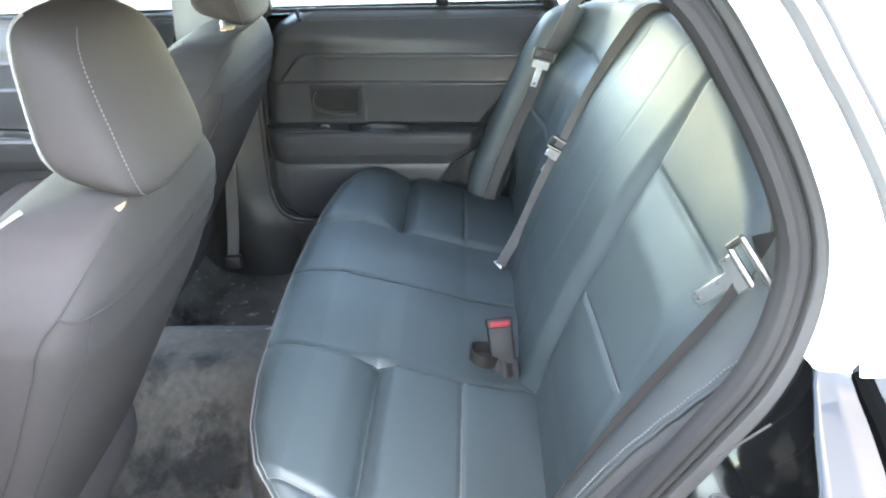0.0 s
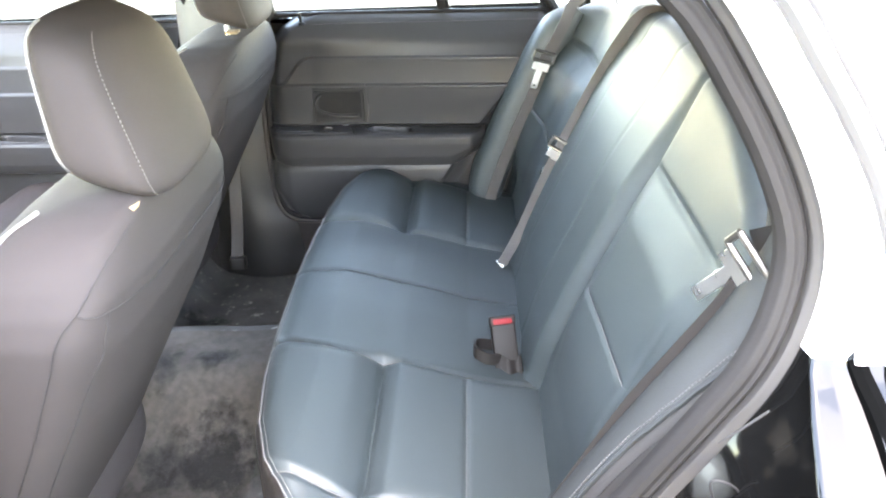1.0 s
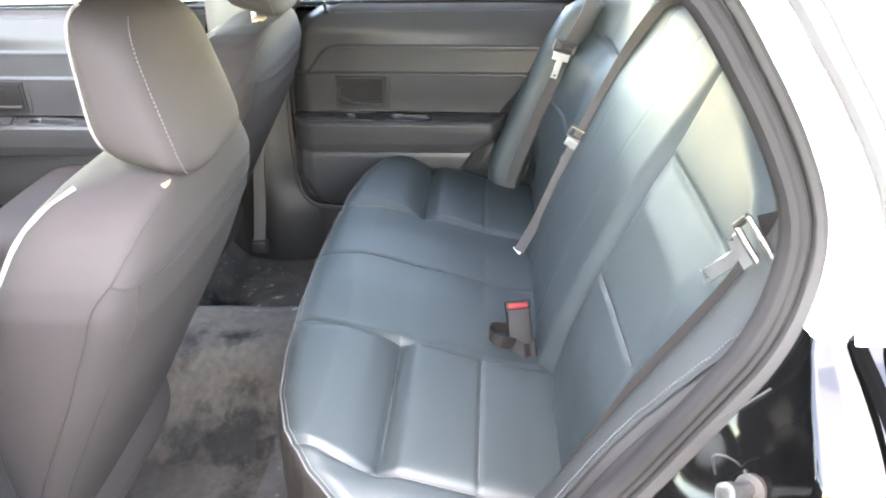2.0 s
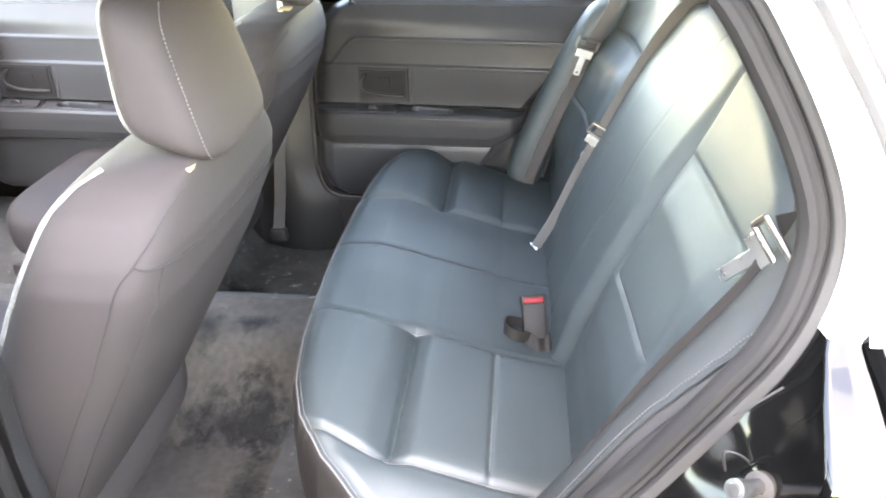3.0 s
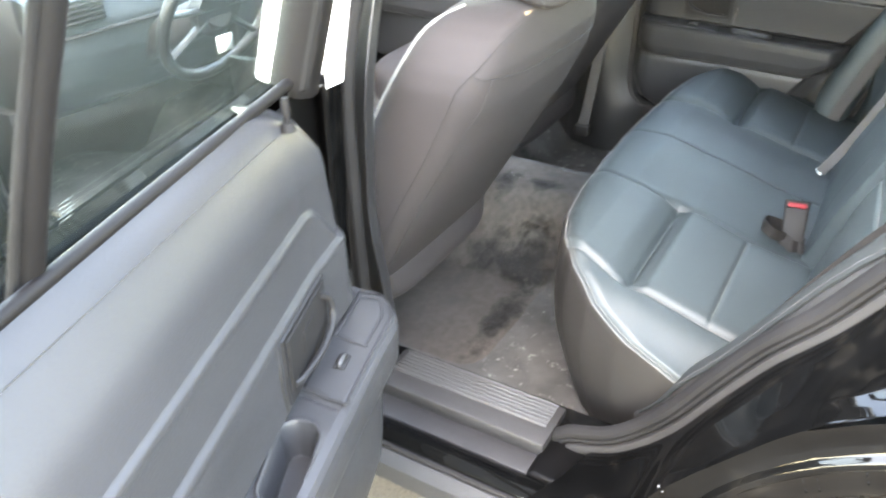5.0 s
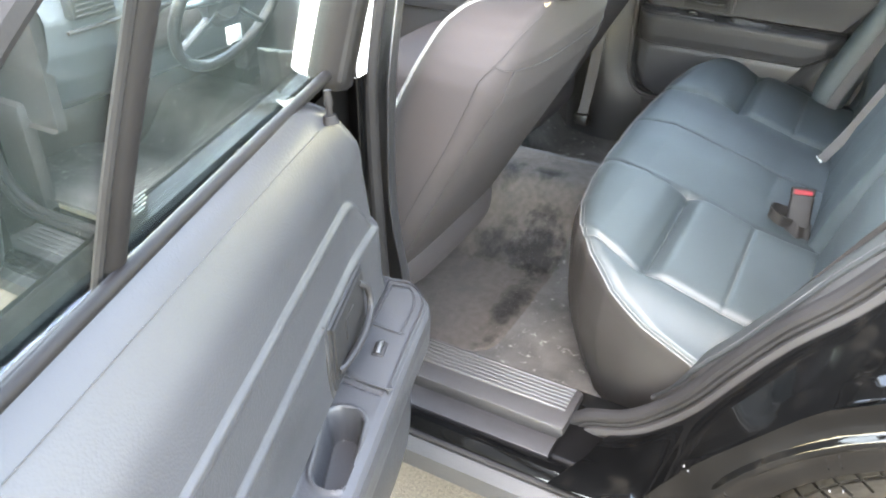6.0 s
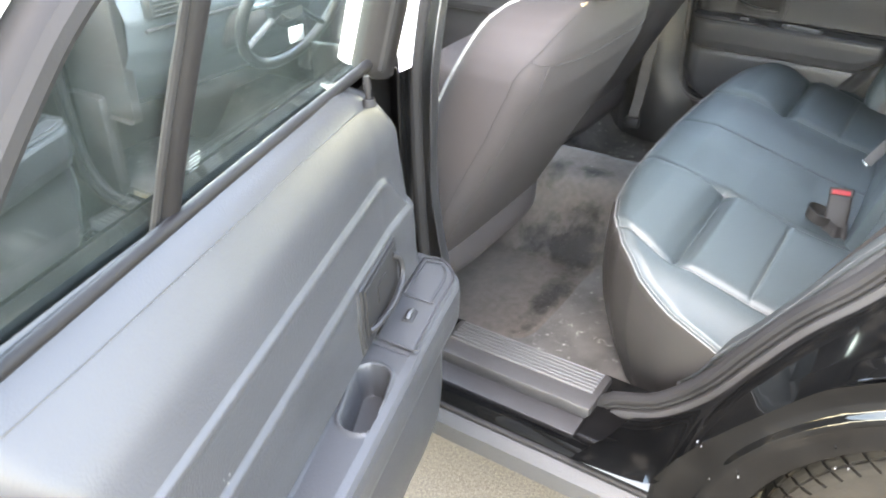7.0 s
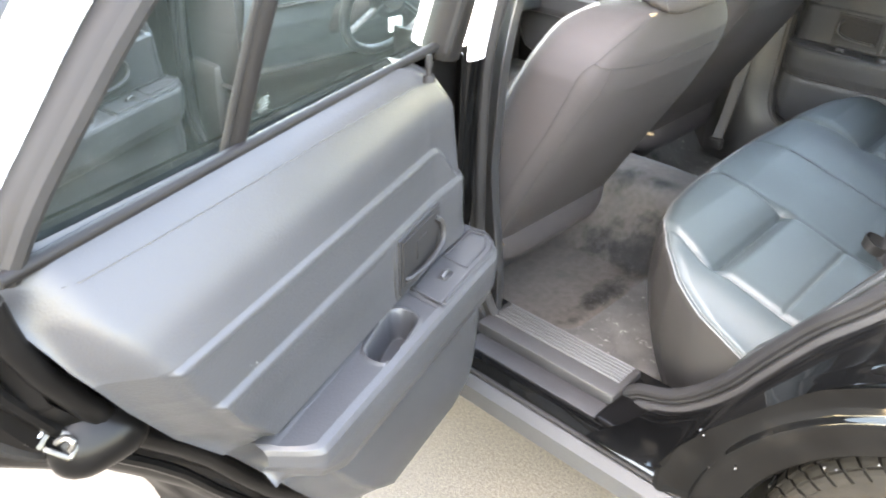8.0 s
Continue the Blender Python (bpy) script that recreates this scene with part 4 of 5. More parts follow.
    if not front:
        # latch: rounded black case with a slotted steel plate, claw and bolt
        at = Vector((X(-0.027), -0.701, 0.850))
        turn = look(at + Vector((0.45, 0.63, 0.63)), at)
        turn.translation = at

        def at_latch(bm, dx=0.0, dy=0.0, roll=0.0):
            bmesh.ops.transform(bm, matrix=turn @ pose(dx, dy, 0, 0, 0, roll), verts=bm.verts)
            return bm

        def case(u, v):
            a, b = 2 * math.pi * u, math.pi * v
            r = abs(math.sin(b)) ** 0.75
            bump = 1 + 0.10 * math.cos(3 * a + 0.6) * r
            return (0.050 * r * math.cos(a) * bump, 0.004 + 0.044 * r * math.sin(a) * bump, -0.044 - 0.042 * math.cos(b))
        latch = add("latch", at_latch(capped(case, 36, 20)), DOOREDGE, plabel="dirty black latch")
        plate_at = [box((-0.030, -0.014, -0.012), (-0.012, 0.012, -0.004), 0.002), box((-0.012, 0.006, -0.012), (0.014, 0.012, -0.004), 0.002), box((-0.012, -0.014, -0.012), (0.016, -0.008, -0.004), 0.002), box((0.012, -0.012, -0.012), (0.018, 0.010, -0.003), 0.002)]
        add("latch_plate", at_latch(join(*plate_at), -0.028, 0.004, -38), LATCHSTEEL, "worn steel latch plate")
        # black block in place of the shade inside the mouth
        add("latch_mouth", at_latch(box((-0.013, -0.010, -0.014), (0.013, 0.008, -0.0085), 0.002), -0.028, 0.004, -38), GAP)
        add("latch_claw", at_latch(tube([(-0.008, -0.004, -0.006), (-0.001, 0.004, 0.000), (0.007, 0.002, 0.000), (0.008, -0.006, -0.006)], 0.0038, 8, 18), -0.024, 0.003, -38), BOLT, "bright latch claw")
        add("latch_bolt", at_latch(cylinder((-0.021, 0.000, -0.006), (-0.021, 0.000, 0.001), 0.0048, 14, 0.0036), -0.028, 0.004, -38), BOLT)
        strip = [(X(rear_x(z) + 0.010), -0.722 + 0.012 * smooth(0.6, 1.0, z), z - 0.006) for z in np.linspace(1.045, 0.415, 40)]
        add("tail_rubber", tube(strip, 0.0135, 10, 0, up=(0, 1, 0)), DOOREDGE, "black rubber seal along the tail of the trim")
        add("tail_fold", tube([(x + 0.030, y - 0.020, z - 0.012) for x, y, z in strip], 0.008, 8, 0, up=(0, 1, 0)), DOOREDGE)
        add("edge_scrape", tube([(X(x), -0.80, z) for x, z in ((-0.175, 0.618), (-0.215, 0.575), (-0.26, 0.52), (-0.30, 0.455))], 0.0012, 5, 30), SCRAPE)

    # window: belt strip, frame, divider and panes
    def lean(z, off=0.0):
        return -0.735 - off + (z - 1.05) * 0.24

    add("belt_strip", tube([(X(-0.775), -0.727, 1.059), (X(-0.40), -0.720, 1.058), (X(0.012), -0.710, 1.053)], 0.0075, 10, 30), FRAME, plabel="black window belt strip")
    add("outer_belt", thick(grid(lambda u, v: (X(lerp(-0.90, 0.06 if not front else 0.0, u)), lerp(-0.752, side_y(0, 1.03) + 0.006, v), lerp(1.052, 1.030, v)), 30, 8), 0.006), BLACKPAINT, plabel="black outer belt of the door")
    if front:
        top = [(-0.74, 1.05), (-0.62, 1.15), (-0.45, 1.27), (-0.30, 1.345), (-0.1, 1.365), (-0.02, 1.35), (-0.01, 1.2), (-0.005, 1.05)]
    else:
        top = [(-0.775, 1.05), (-0.783, 1.14), (-0.792, 1.25), (-0.790, 1.325), (-0.72, 1.358), (-0.55, 1.366), (-0.38, 1.360), (-0.26, 1.335), (-0.18, 1.288), (-0.128, 1.236), (-0.075, 1.168), (-0.030, 1.105), (0.0, 1.045)]
    fr = spline(top, 70)
    frame_p = [(X(x), lean(z), z) for x, z in fr]
    add("window_frame", tube(frame_p, 0.019, 10, 0, flat=1.3, up=(0, 1, 0)), FRAME, plabel="black window frame")
    add("window_channel", tube([(x, y + 0.018, z) for x, y, z in frame_p], 0.011, 8, 0), RUBBER)
    mx = -0.40
    white = [(X(x + 0.026 * (1 if x > mx else -1) * smooth(0.0, 0.25, abs(x - mx))), y - 0.030, z + 0.022 * smooth(1.05, 1.30, z)) for (x, z), (_, y, _) in zip(fr, frame_p)]
    add("painted_frame", tube(white, 0.026, 10, 0, flat=1.0, up=(0, 1, 0)), WHITEPAINT, plabel="white painted outer window frame")
    frp = np.array([(X(x), z) for x, z in fr])

    def pane(u, v, x0, x1):
        """A pane between two leaning edges, cut off by the frame above."""
        x = lerp(x0, x1, u)
        k = np.where((frp[:-1, 0] - x) * (frp[1:, 0] - x) <= 0)[0]
        tops = [lerp(frp[i, 1], frp[i + 1, 1], clamp((x - frp[i, 0]) / (frp[i + 1, 0] - frp[i, 0] + 1e-9))) for i in k]
        zt = max(tops) if tops else 1.06
        z = lerp(1.045, max(zt, 1.05), v)
        return (x, lean(z, 0.008), z)

    panes = [(X(-0.792), X(-0.325)), (X(-0.325), X(-0.005))] if not front else [(X(-0.74), X(-0.01))]
    for x0, x1 in panes:
        ob = add("pane", thick(grid(lambda u, v: pane(u, v, x0, x1), 30, 8), 0.004), GLASS, plabel="greenish tinted window pane")
        ob.visible_shadow = False
    if not front:
        add("divider_bar", tube([(X(-0.295), lean(1.03) + 0.004, 1.03), (X(-0.318), lean(1.17) + 0.004, 1.17), (X(-0.365), lean(1.36) + 0.004, 1.36)], 0.0125, 10, 16, flat=0.8, up=(0, 1, 0)), FRAME, plabel="black window divider bar")
        add("divider_strip", tube([(X(-0.281), lean(1.05) + 0.002, 1.05), (X(-0.303), lean(1.17) + 0.002, 1.17), (X(-0.350), lean(1.36) + 0.002, 1.36)], 0.0045, 8, 16), RUBBER)
        add("front_post", tube([(X(-0.815), lean(1.03) + 0.0, 1.03), (X(-0.825), lean(1.18), 1.18), (X(-0.832), lean(1.33), 1.33)], 0.036, 10, 16, flat=0.7, up=(0, 1, 0)), FRAME, plabel="black front post of the window frame")
        for k in range(5):
            z = 1.078 + 0.0042 * k
            add("glass_mark", box((X(-0.366 - 0.0015 * (k % 3)), lean(z) - 0.0090, z), (X(-0.352 + 0.002 * (k % 2)), lean(z) - 0.0082, z + 0.0009), 0, 1), ETCH)
    return door


make_door("rear_door", -1, -75.5, False, "open rear door with grey vinyl trim and armrest, black paint", (-0.0192, -0.0238, 0))
make_door("rear_door", 1, 0, False, "closed rear door with grey vinyl trim and armrest")
make_door("front_door", -1, -69, True, "open front door with grey vinyl trim, black outside")
make_door("front_door", 1, 0, True, "closed front door with grey vinyl trim and armrest")

# ---- rear bench ----
bench = thing("rear_bench_seat", (-0.3, MID, 0.26), "black leather rear bench seat with pale piping and tufted panels", "car seat")
YC = 0.025


def cushion_front(y):
    a = abs(y - YC)
    return interp(a, [(0, -0.616), (0.2, -0.612), (0.35, -0.602), (0.48, -0.582), (0.57, -0.552), (0.64, -0.503), (0.69, -0.446), (0.725, -0.37), (0.742, -0.27), (0.748, -0.12)])


def groove(v, width, depth):
    return -depth * math.exp(-(v / width) ** 2)


def cushion_top(x, y):
    a = abs(y - YC)
    z = interp(x, [(-0.62, 0.630), (-0.56, 0.629), (-0.50, 0.622), (-0.44, 0.606), (-0.40, 0.594), (-0.36, 0.585), (-0.30, 0.566), (-0.24, 0.546), (-0.16, 0.528), (-0.08, 0.515)])
    panel = smooth(0.245, 0.300, a) * smooth(0.640, 0.585, a)
    z += 0.012 * panel * math.sin(math.pi * clamp((x + 0.60) / 0.20)) ** 0.7 if -0.60 < x < -0.40 else 0
    z += 0.009 * panel * smooth(-0.39, -0.36, x)
    z -= (0.014 * math.exp(-((x + 0.396) / 0.030) ** 2) + 0.009 * math.exp(-((x + 0.396) / 0.006) ** 2)) * panel
    z += groove(x + 0.243, 0.004, 0.004) * panel
    z += groove(a - 0.272 + 0.012 * smooth(-0.45, -0.60, x), 0.006, 0.007)
    z += groove(a - 0.620 + 0.03 * smooth(-0.40, -0.56, x), 0.007, 0.007)
    z += groove(y - YC, 0.004, 0.003)
    z += 0.012 * smooth(0.272, 0.10, a) * smooth(-0.60, -0.50, x)
    z -= 0.035 * smooth(0.64, 0.75, a) * 1.0
    return z + 0.003 * noise.noise((x * 9, y * 6, 4))


def cushion(u, v):
    w = math.sin((u - 0.5) * math.pi * 0.97) / math.sin(0.5 * math.pi * 0.97)
    y = YC + 0.748 * lerp(2 * u - 1, w, 0.35)
    xf, xb = cushion_front(y), -0.06
    if v > 0.18:
        t = (v - 0.18) / 0.82
        x = lerp(xf, xb, t ** 1.15)
        e = min(x - xf, 0.5)
        r = 0.045
        drop = r - math.sqrt(max(0, r * r - (r - min(e, r)) ** 2))
        return (x, y, cushion_top(x, y) - drop)
    t = v / 0.18
    top = cushion_top(xf, y) - 0.045
    z = lerp(0.262, top, t)
    tuck = 0.060 * (1 - t) ** 1.6 - 0.014 * math.sin(math.pi * t)
    a = (y - YC) / 0.748
    return (xf + tuck * (1 - 0.4 * abs(a) ** 4), y - tuck * a * 0.6 * abs(a), z)


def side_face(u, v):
    """1 on the upright side of the cushion, below its welt, where shade is put into the colour."""
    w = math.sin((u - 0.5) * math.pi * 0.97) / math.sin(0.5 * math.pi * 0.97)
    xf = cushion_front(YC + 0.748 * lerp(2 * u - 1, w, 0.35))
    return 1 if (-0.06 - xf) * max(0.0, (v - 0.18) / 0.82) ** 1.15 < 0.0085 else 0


# the shade of the upright front and sides is coloured in below the welt
part("seat_cushion", grid(cushion, 300, 190, mat_of=side_face), [LEATHER, SIDEDARK], bench, "black leather seat cushion with tufted panels", face=(-0.3, 0, 1))
# piping along the front edge, and stitched seams
ys = 0.742 * np.sin(np.linspace(-1, 1, 260) * math.pi / 2)
pip = []
for y in ys:
    y = YC + y
    xf = cushion_front(y)
    e = 0.0105
    drop = 0.045 - math.sqrt(0.045 ** 2 - (0.045 - e) ** 2)
    pip.append((xf + e - 0.0012, y, cushion_top(xf + e, y) - drop + 0.0012))
part("piping", tube(pip, 0.0017, 6, 0), THREAD, bench, "pale grey piping")
part("welt_stitching", tube([(x + 0.007, y, z + 0.0052) for x, y, z in pip[3:-3]], 0.0008, 5, 0), THREAD, bench)


def on_cushion(pts, lift=0.0005):
    out = []
    for x, y in pts:
        xf = cushion_front(y)
        e = max(0.0, min(x - xf, 0.045))
        out.append((x, y, cushion_top(x, y) - (0.045 - math.sqrt(max(0, 0.045 ** 2 - (0.045 - e) ** 2))) + lift))
    return out


for s in (-1, 1):
    part("seam", tube(on_cushion([(x, YC + s * (0.272 - 0.012 * smooth(-0.45, -0.60, x))) for x in np.linspace(-0.578, -0.13, 24)]), 0.0010, 6, 70), THREAD, bench, "pale stitched seam")
    part("seam", tube(on_cushion([(x, YC + s * (0.620 - 0.03 * smooth(-0.40, -0.56, x))) for x in np.linspace(-0.520, -0.20, 20)]), 0.0010, 6, 60), THREAD, bench, "pale stitched seam")
    part("seam", tube(on_cushion([(-0.243, YC + s * a) for a in np.linspace(0.275, 0.615, 14)]), 0.0009, 6, 40), THREAD, bench)
part("seam", tube(on_cushion([(x, YC) for x in np.linspace(-0.590, -0.17, 20)]), 0.0009, 6, 60), DARKTHREAD, bench)

# backrest on a plane leaning back
BX, BZ = -0.118, 0.515
LEAN = Vector((0.407, 0, 0.913))
OUT = Vector((-0.913, 0, 0.407))


def back_top(y):
    a = abs(y - YC)
    return interp(a, [(0, 0.672), (0.25, 0.664), (0.45, 0.630), (0.60, 0.585), (0.68, 0.54), (0.735, 0.47)])


def back_depth(y, s):
    a = abs(y - YC)
    panel = smooth(0.262, 0.330, a) * smooth(0.640, 0.580, a)
    d = 0.014 * smooth(0.0, 0.12, s)
    lumbar = 0.022 * smooth(0.06, 0.22, s) * smooth(0.490, 0.405, s)
    d += smooth(0.262, 0.36, a) * smooth(0.70, 0.60, a) * lumbar
    d += panel * groove(s - 0.486, 0.006, 0.005)
    d += panel * groove(s - 0.262 - 0.06 * (a - 0.27), 0.004, 0.004)
    d += 0.022 * smooth(0.280, 0.245, a) * smooth(0.66, 0.40, s)
    d += groove(a - 0.275, 0.009, 0.007)
    d += groove(a - 0.115, 0.003, 0.003)
    d += 0.012 * smooth(0.610, 0.690, a) * smooth(0.745, 0.69, a) * smooth(0.42, 0.15, s)
    d += groove(a - 0.628, 0.006, 0.004) * smooth(0.45, 0.25, s)
    d -= 0.070 * smooth(0.685, 0.745, a)
    d += 0.050 * smooth(0.46, 0.64, a) * smooth(0.05, 0.20, s) * (1 if y > YC else 0)
    return d + 0.003 * noise.noise((s * 7, y * 6, 9))


def backrest(u, v):
    w = math.sin((u - 0.5) * math.pi * 0.97) / math.sin(0.5 * math.pi * 0.97)
    y = YC + 0.742 * lerp(2 * u - 1, w, 0.35)
    top = back_top(y)
    if v < 0.86:
        s = top * v / 0.86
        e = top - s
        r = 0.035
        drop = r - math.sqrt(max(0, r * r - (r - min(e, r)) ** 2))
        p = Vector((BX, y, BZ)) + LEAN * s + OUT * (back_depth(y, s) - drop)
    else:
        t = (v - 0.86) / 0.14
        p = Vector((BX, y, BZ)) + LEAN * top + OUT * (back_depth(y, top) - 0.035 - 0.13 * t) + LEAN * (-0.03 * t)
    return p


part("backrest", grid(backrest, 280, 200), LEATHER, bench, "black leather backrest with lumbar panels", face=(-1, 0, 0.4))


def on_back(pts, lift=0.001):
    return [tuple(Vector((BX, y, BZ)) + LEAN * s + OUT * (back_depth(y, s) + lift)) for y, s in pts]


for k in (-1, 1):
    part("seam", tube(on_back([(YC + k * a, 0.262 + 0.06 * (a - 0.27)) for a in np.linspace(0.275, 0.620, 16)]), 0.0010, 6, 40), THREAD, bench, "pale stitched seam")
    part("seam", tube(on_back([(YC + k * 0.115, s) for s in np.linspace(0.10, 0.63, 16)]), 0.0009, 6, 40), DARKTHREAD, bench)
top_ridge = []
for y in np.linspace(-0.60, 0.60, 40):
    y = YC + y
    p = Vector((BX, y, BZ)) + LEAN * (back_top(y) - 0.002) + OUT * (back_depth(y, back_top(y)) - 0.032)
    top_ridge.append(tuple(p))
part("top_piping", tube(top_ridge, 0.004, 6, 80), LEATHER, bench)


# side wing between backrest and door opening, with twin stitching
def wing(side):
    pts = [(-0.335, 0.425), (-0.27, 0.485), (-0.20, 0.56), (-0.13, 0.66), (-0.07, 0.755), (-0.01, 0.85), (0.04, 0.93), (0.075, 1.00), (0.092, 1.06), (0.085, 1.12)]
    path = spline(pts, 60)
    d = np.gradient(path, axis=0)
    d /= np.linalg.norm(d, axis=1)[:, None]

    def f(u, v):
        i = int(round(v * 59))
        x, z = path[i]
        nx, nz = -d[i, 1], d[i, 0]
        a = lerp(-0.5, 1.0, u) * math.pi * 0.75
        w = (0.040 + 0.018 * math.sin(math.pi * v)) * lerp(0.15, 1.0, smooth(0.0, 0.20, v))
        return (x + nx * (w * math.cos(a) - 0.030), -0.715 + 0.052 * lerp(0.15, 1.0, smooth(0.0, 0.20, v)) * math.sin(-a) - 0.03 * (u > 0.98) + 0.10 * smooth(1.0, 1.15, z) * 0.3, z + nz * (w * math.cos(a) - 0.030))
    w = part("side_wing", flip_y(grid(f, 26, 59, mat_of=lambda u, v: 1 if u > 0.46 + 0.20 * smooth(0.50, 0.98, v) else 0), side), [WING, SIDEDARK], bench, "black leather side wing with twin stitching", face=(-1, side, 0))
    line = lambda off, t: np.array(f(off + 0.20 * smooth(0.50, 0.98, t), t)) + np.array((-0.001, -0.001, 0.0005))  # noqa: E731
    part("welt", flip_y(tube([line(0.475, t) for t in np.linspace(0.02, 0.98, 40)], 0.0034, 6, 90), side), WING, w, "rolled leather welt")
    for off, thread in ((0.435, THREAD), (0.56, DARKTHREAD)):
        path_3d = spline([line(off, t) for t in np.linspace(0.02, 0.98, 40)], 330)
        part("stitching", flip_y(join(*[tube(path_3d[i:i + 2], 0.0009, 5, 3) for i in range(0, 328, 2)]), side), thread, w)


wing(-1)
BOLSTER = spline([(-0.200, 0.44), (-0.192, 0.53), (-0.178, 0.60), (-0.148, 0.675), (-0.108, 0.770), (-0.066, 0.860), (-0.028, 0.935), (0.010, 0.995), (0.055, 1.045)], 60)


def bolster(u, v):
    """The full outer edge of the far backrest, rounded towards the closed door."""
    i = int(round(v * 59))
    d = BOLSTER[min(59, i + 1)] - BOLSTER[max(0, i - 1)]
    d /= np.linalg.norm(d)
    a = 2 * math.pi * u
    k = lerp(0.55, 1.0, smooth(0.0, 0.22, v)) * lerp(0.5, 1.0, smooth(1.0, 0.88, v))
    f = 0.052 * k * math.copysign(abs(math.cos(a)) ** 0.8, math.cos(a))
    return (BOLSTER[i][0] - d[1] * f, 0.652 + 0.056 * math.copysign(abs(math.sin(a)) ** 0.8, math.sin(a)), BOLSTER[i][1] + d[0] * f)


part("outer_bolster", capped(bolster, 30, 59), LEATHER, bench, "rounded black leather edge of the backrest")
part("side_filler", thick(grid(lambda u, v: (lerp(-0.27, -0.02, u), 0.722 - 0.012 * math.sin(math.pi * u), lerp(0.44, 0.62, v) + 0.20 * u * v), 12, 12), 0.004), SIDEDARK, bench, "dark filler panel beside the bench")


# ---- front seats ----
def make_front_seat(yc, dx, label, raised=0.0):
    seat = thing("front_seat", (-1.0 + dx, yc, 0.26), label, "car seat", "front seats")

    def rear_x(z):
        return interp(z, [(0.30, -0.965), (0.44, -0.898), (0.65, -0.785), (0.80, -0.700), (0.90, -0.652), (0.97, -0.634), (1.07, -0.634), (1.2, -0.634)]) + dx

    def ring(u, v, half, z0, z1):
        z = lerp(z0, z1, v)
        w = 2 * math.pi * u
        c, s = math.cos(w), math.sin(w)
        e = 0.42
        cx = (abs(c) ** e) * (1 if c > 0 else -1)
        sy = (abs(s) ** e) * (1 if s > 0 else -1)
        t = (z - z0) / (z1 - z0)
        wide = half * interp(t, [(0, 0.95), (0.25, 0.99), (0.55, 1.0), (0.78, 0.99), (0.84, 0.955), (0.89, 0.895), (0.93, 0.815), (0.965, 0.70), (0.988, 0.56), (1, 0.40)])
        deep = interp(t, [(0, 0.100), (0.4, 0.115), (0.72, 0.113), (0.86, 0.102), (0.93, 0.091), (0.97, 0.078), (0.988, 0.064), (1, 0.040)])
        belly = 0.008 * (1 - abs(sy) ** 2) * (1 if c > 0 else 0) * math.sin(math.pi * clamp(t))
        return (rear_x(z) - deep + cx * deep + belly, yc + sy * wide, z)

    back = part("backrest", capped(lambda u, v: ring(u, 1 - (1 - v) ** 1.5, 0.285, 0.475, 1.055), 96, 80), SEATGREY, seat, "charcoal fabric seat back cover")

    def on_ring(u, z, lift=0.0006):
        """A point on the cover at an angle (1 is rear, 0.875 the outer corner) and a height."""
        t = (z - 0.475) / 0.58
        p = np.array(ring(u % 1, t, 0.285, 0.475, 1.055))
        c = np.array((rear_x(z) - 0.10, yc, z))
        n = (p - c) * np.array((1, 1, 0))
        return p + n / np.linalg.norm(n) * lift

    outer = [(0.905, 1.032), (0.87, 1.018), (0.8425, 1.003), (0.795, 0.966), (0.774, 0.934), (0.7735, 0.853), (0.779, 0.75), (0.785, 0.62), (0.80, 0.49)]
    inner = [(0.8725, 0.955), (0.87, 0.906), (0.856, 0.865), (0.847, 0.785), (0.8525, 0.643), (0.8625, 0.50)]
    for s in (-1, 1):
        part("seam", tube([on_ring(u if s < 0 else 2 - u, z) for u, z in spline(outer, 90)], 0.0013, 6, 0), DARKTHREAD, back)
        part("seam", tube([on_ring(u if s < 0 else 2 - u, z) for u, z in spline(inner, 70)], 0.0012, 6, 0), DARKTHREAD, back)
        if s < 0:
            part("tag", box((rear_x(0.49) - 0.03, yc + s * 0.25 - 0.009, 0.470), (rear_x(0.49) - 0.002, yc + s * 0.25 + 0.009, 0.474), 0.001), TAG, back, "tan cover hook tag")
    across = [(0.795, 0.966), (0.835, 0.958), (0.879, 0.955), (0.93, 0.951), (0.97, 0.945), (1.03, 0.936), (1.09, 0.932), (1.13, 0.940), (1.165, 0.952), (1.20, 0.966)]
    part("cross_seam", tube([on_ring(u, z) for u, z in spline(across, 90)], 0.0013, 6, 0), DARKTHREAD, back)

    part("cover_piping", tube([on_ring(0.655, z, 0.001) for z in np.linspace(0.56, 1.046, 26)], 0.0045, 8, 60), EDGING, back, "pale knitted edging")

    # headrest: rounded block on two posts
    hx, hz = -0.684 + dx, 1.152 + raised

    def head(u, v):
        th, w = math.pi * (v - 0.5), 2 * math.pi * u
        e1, e2 = 0.45, 0.50
        f = lambda k, e: (abs(k) ** e) * (1 if k > 0 else -1)  # noqa: E731
        c = f(math.cos(th), e1)
        x, y, z = c * f(math.cos(w), e2), c * f(math.sin(w), e2), f(math.sin(th), e1)
        return (hx - 0.016 * z + (0.056 - 0.012 * z) * x * (1 + 0.12 * (1 - y * y)), yc + 0.150 * y * (1 - 0.06 * (z + 1)), hz + 0.102 * z - 0.022 * x)
    hr = part("headrest", grid(head, 64, 40, True), SEATGREY, seat, "charcoal fabric headrest with stitched edge")
    for k in (0.860,):
        line = spline([head(k, v) for v in np.linspace(0.05, 0.95, 400)], 110)
        dashes = []
        lift = np.array((0.0016, -0.0014, 0.0004))
        for i in range(4, 104, 2):
            dashes.append(tube([line[i] + lift, line[i + 1] + lift], 0.0007, 5, 3))
        part("dashed_seam", join(*dashes), THREAD, hr, "pale dashed stitching")
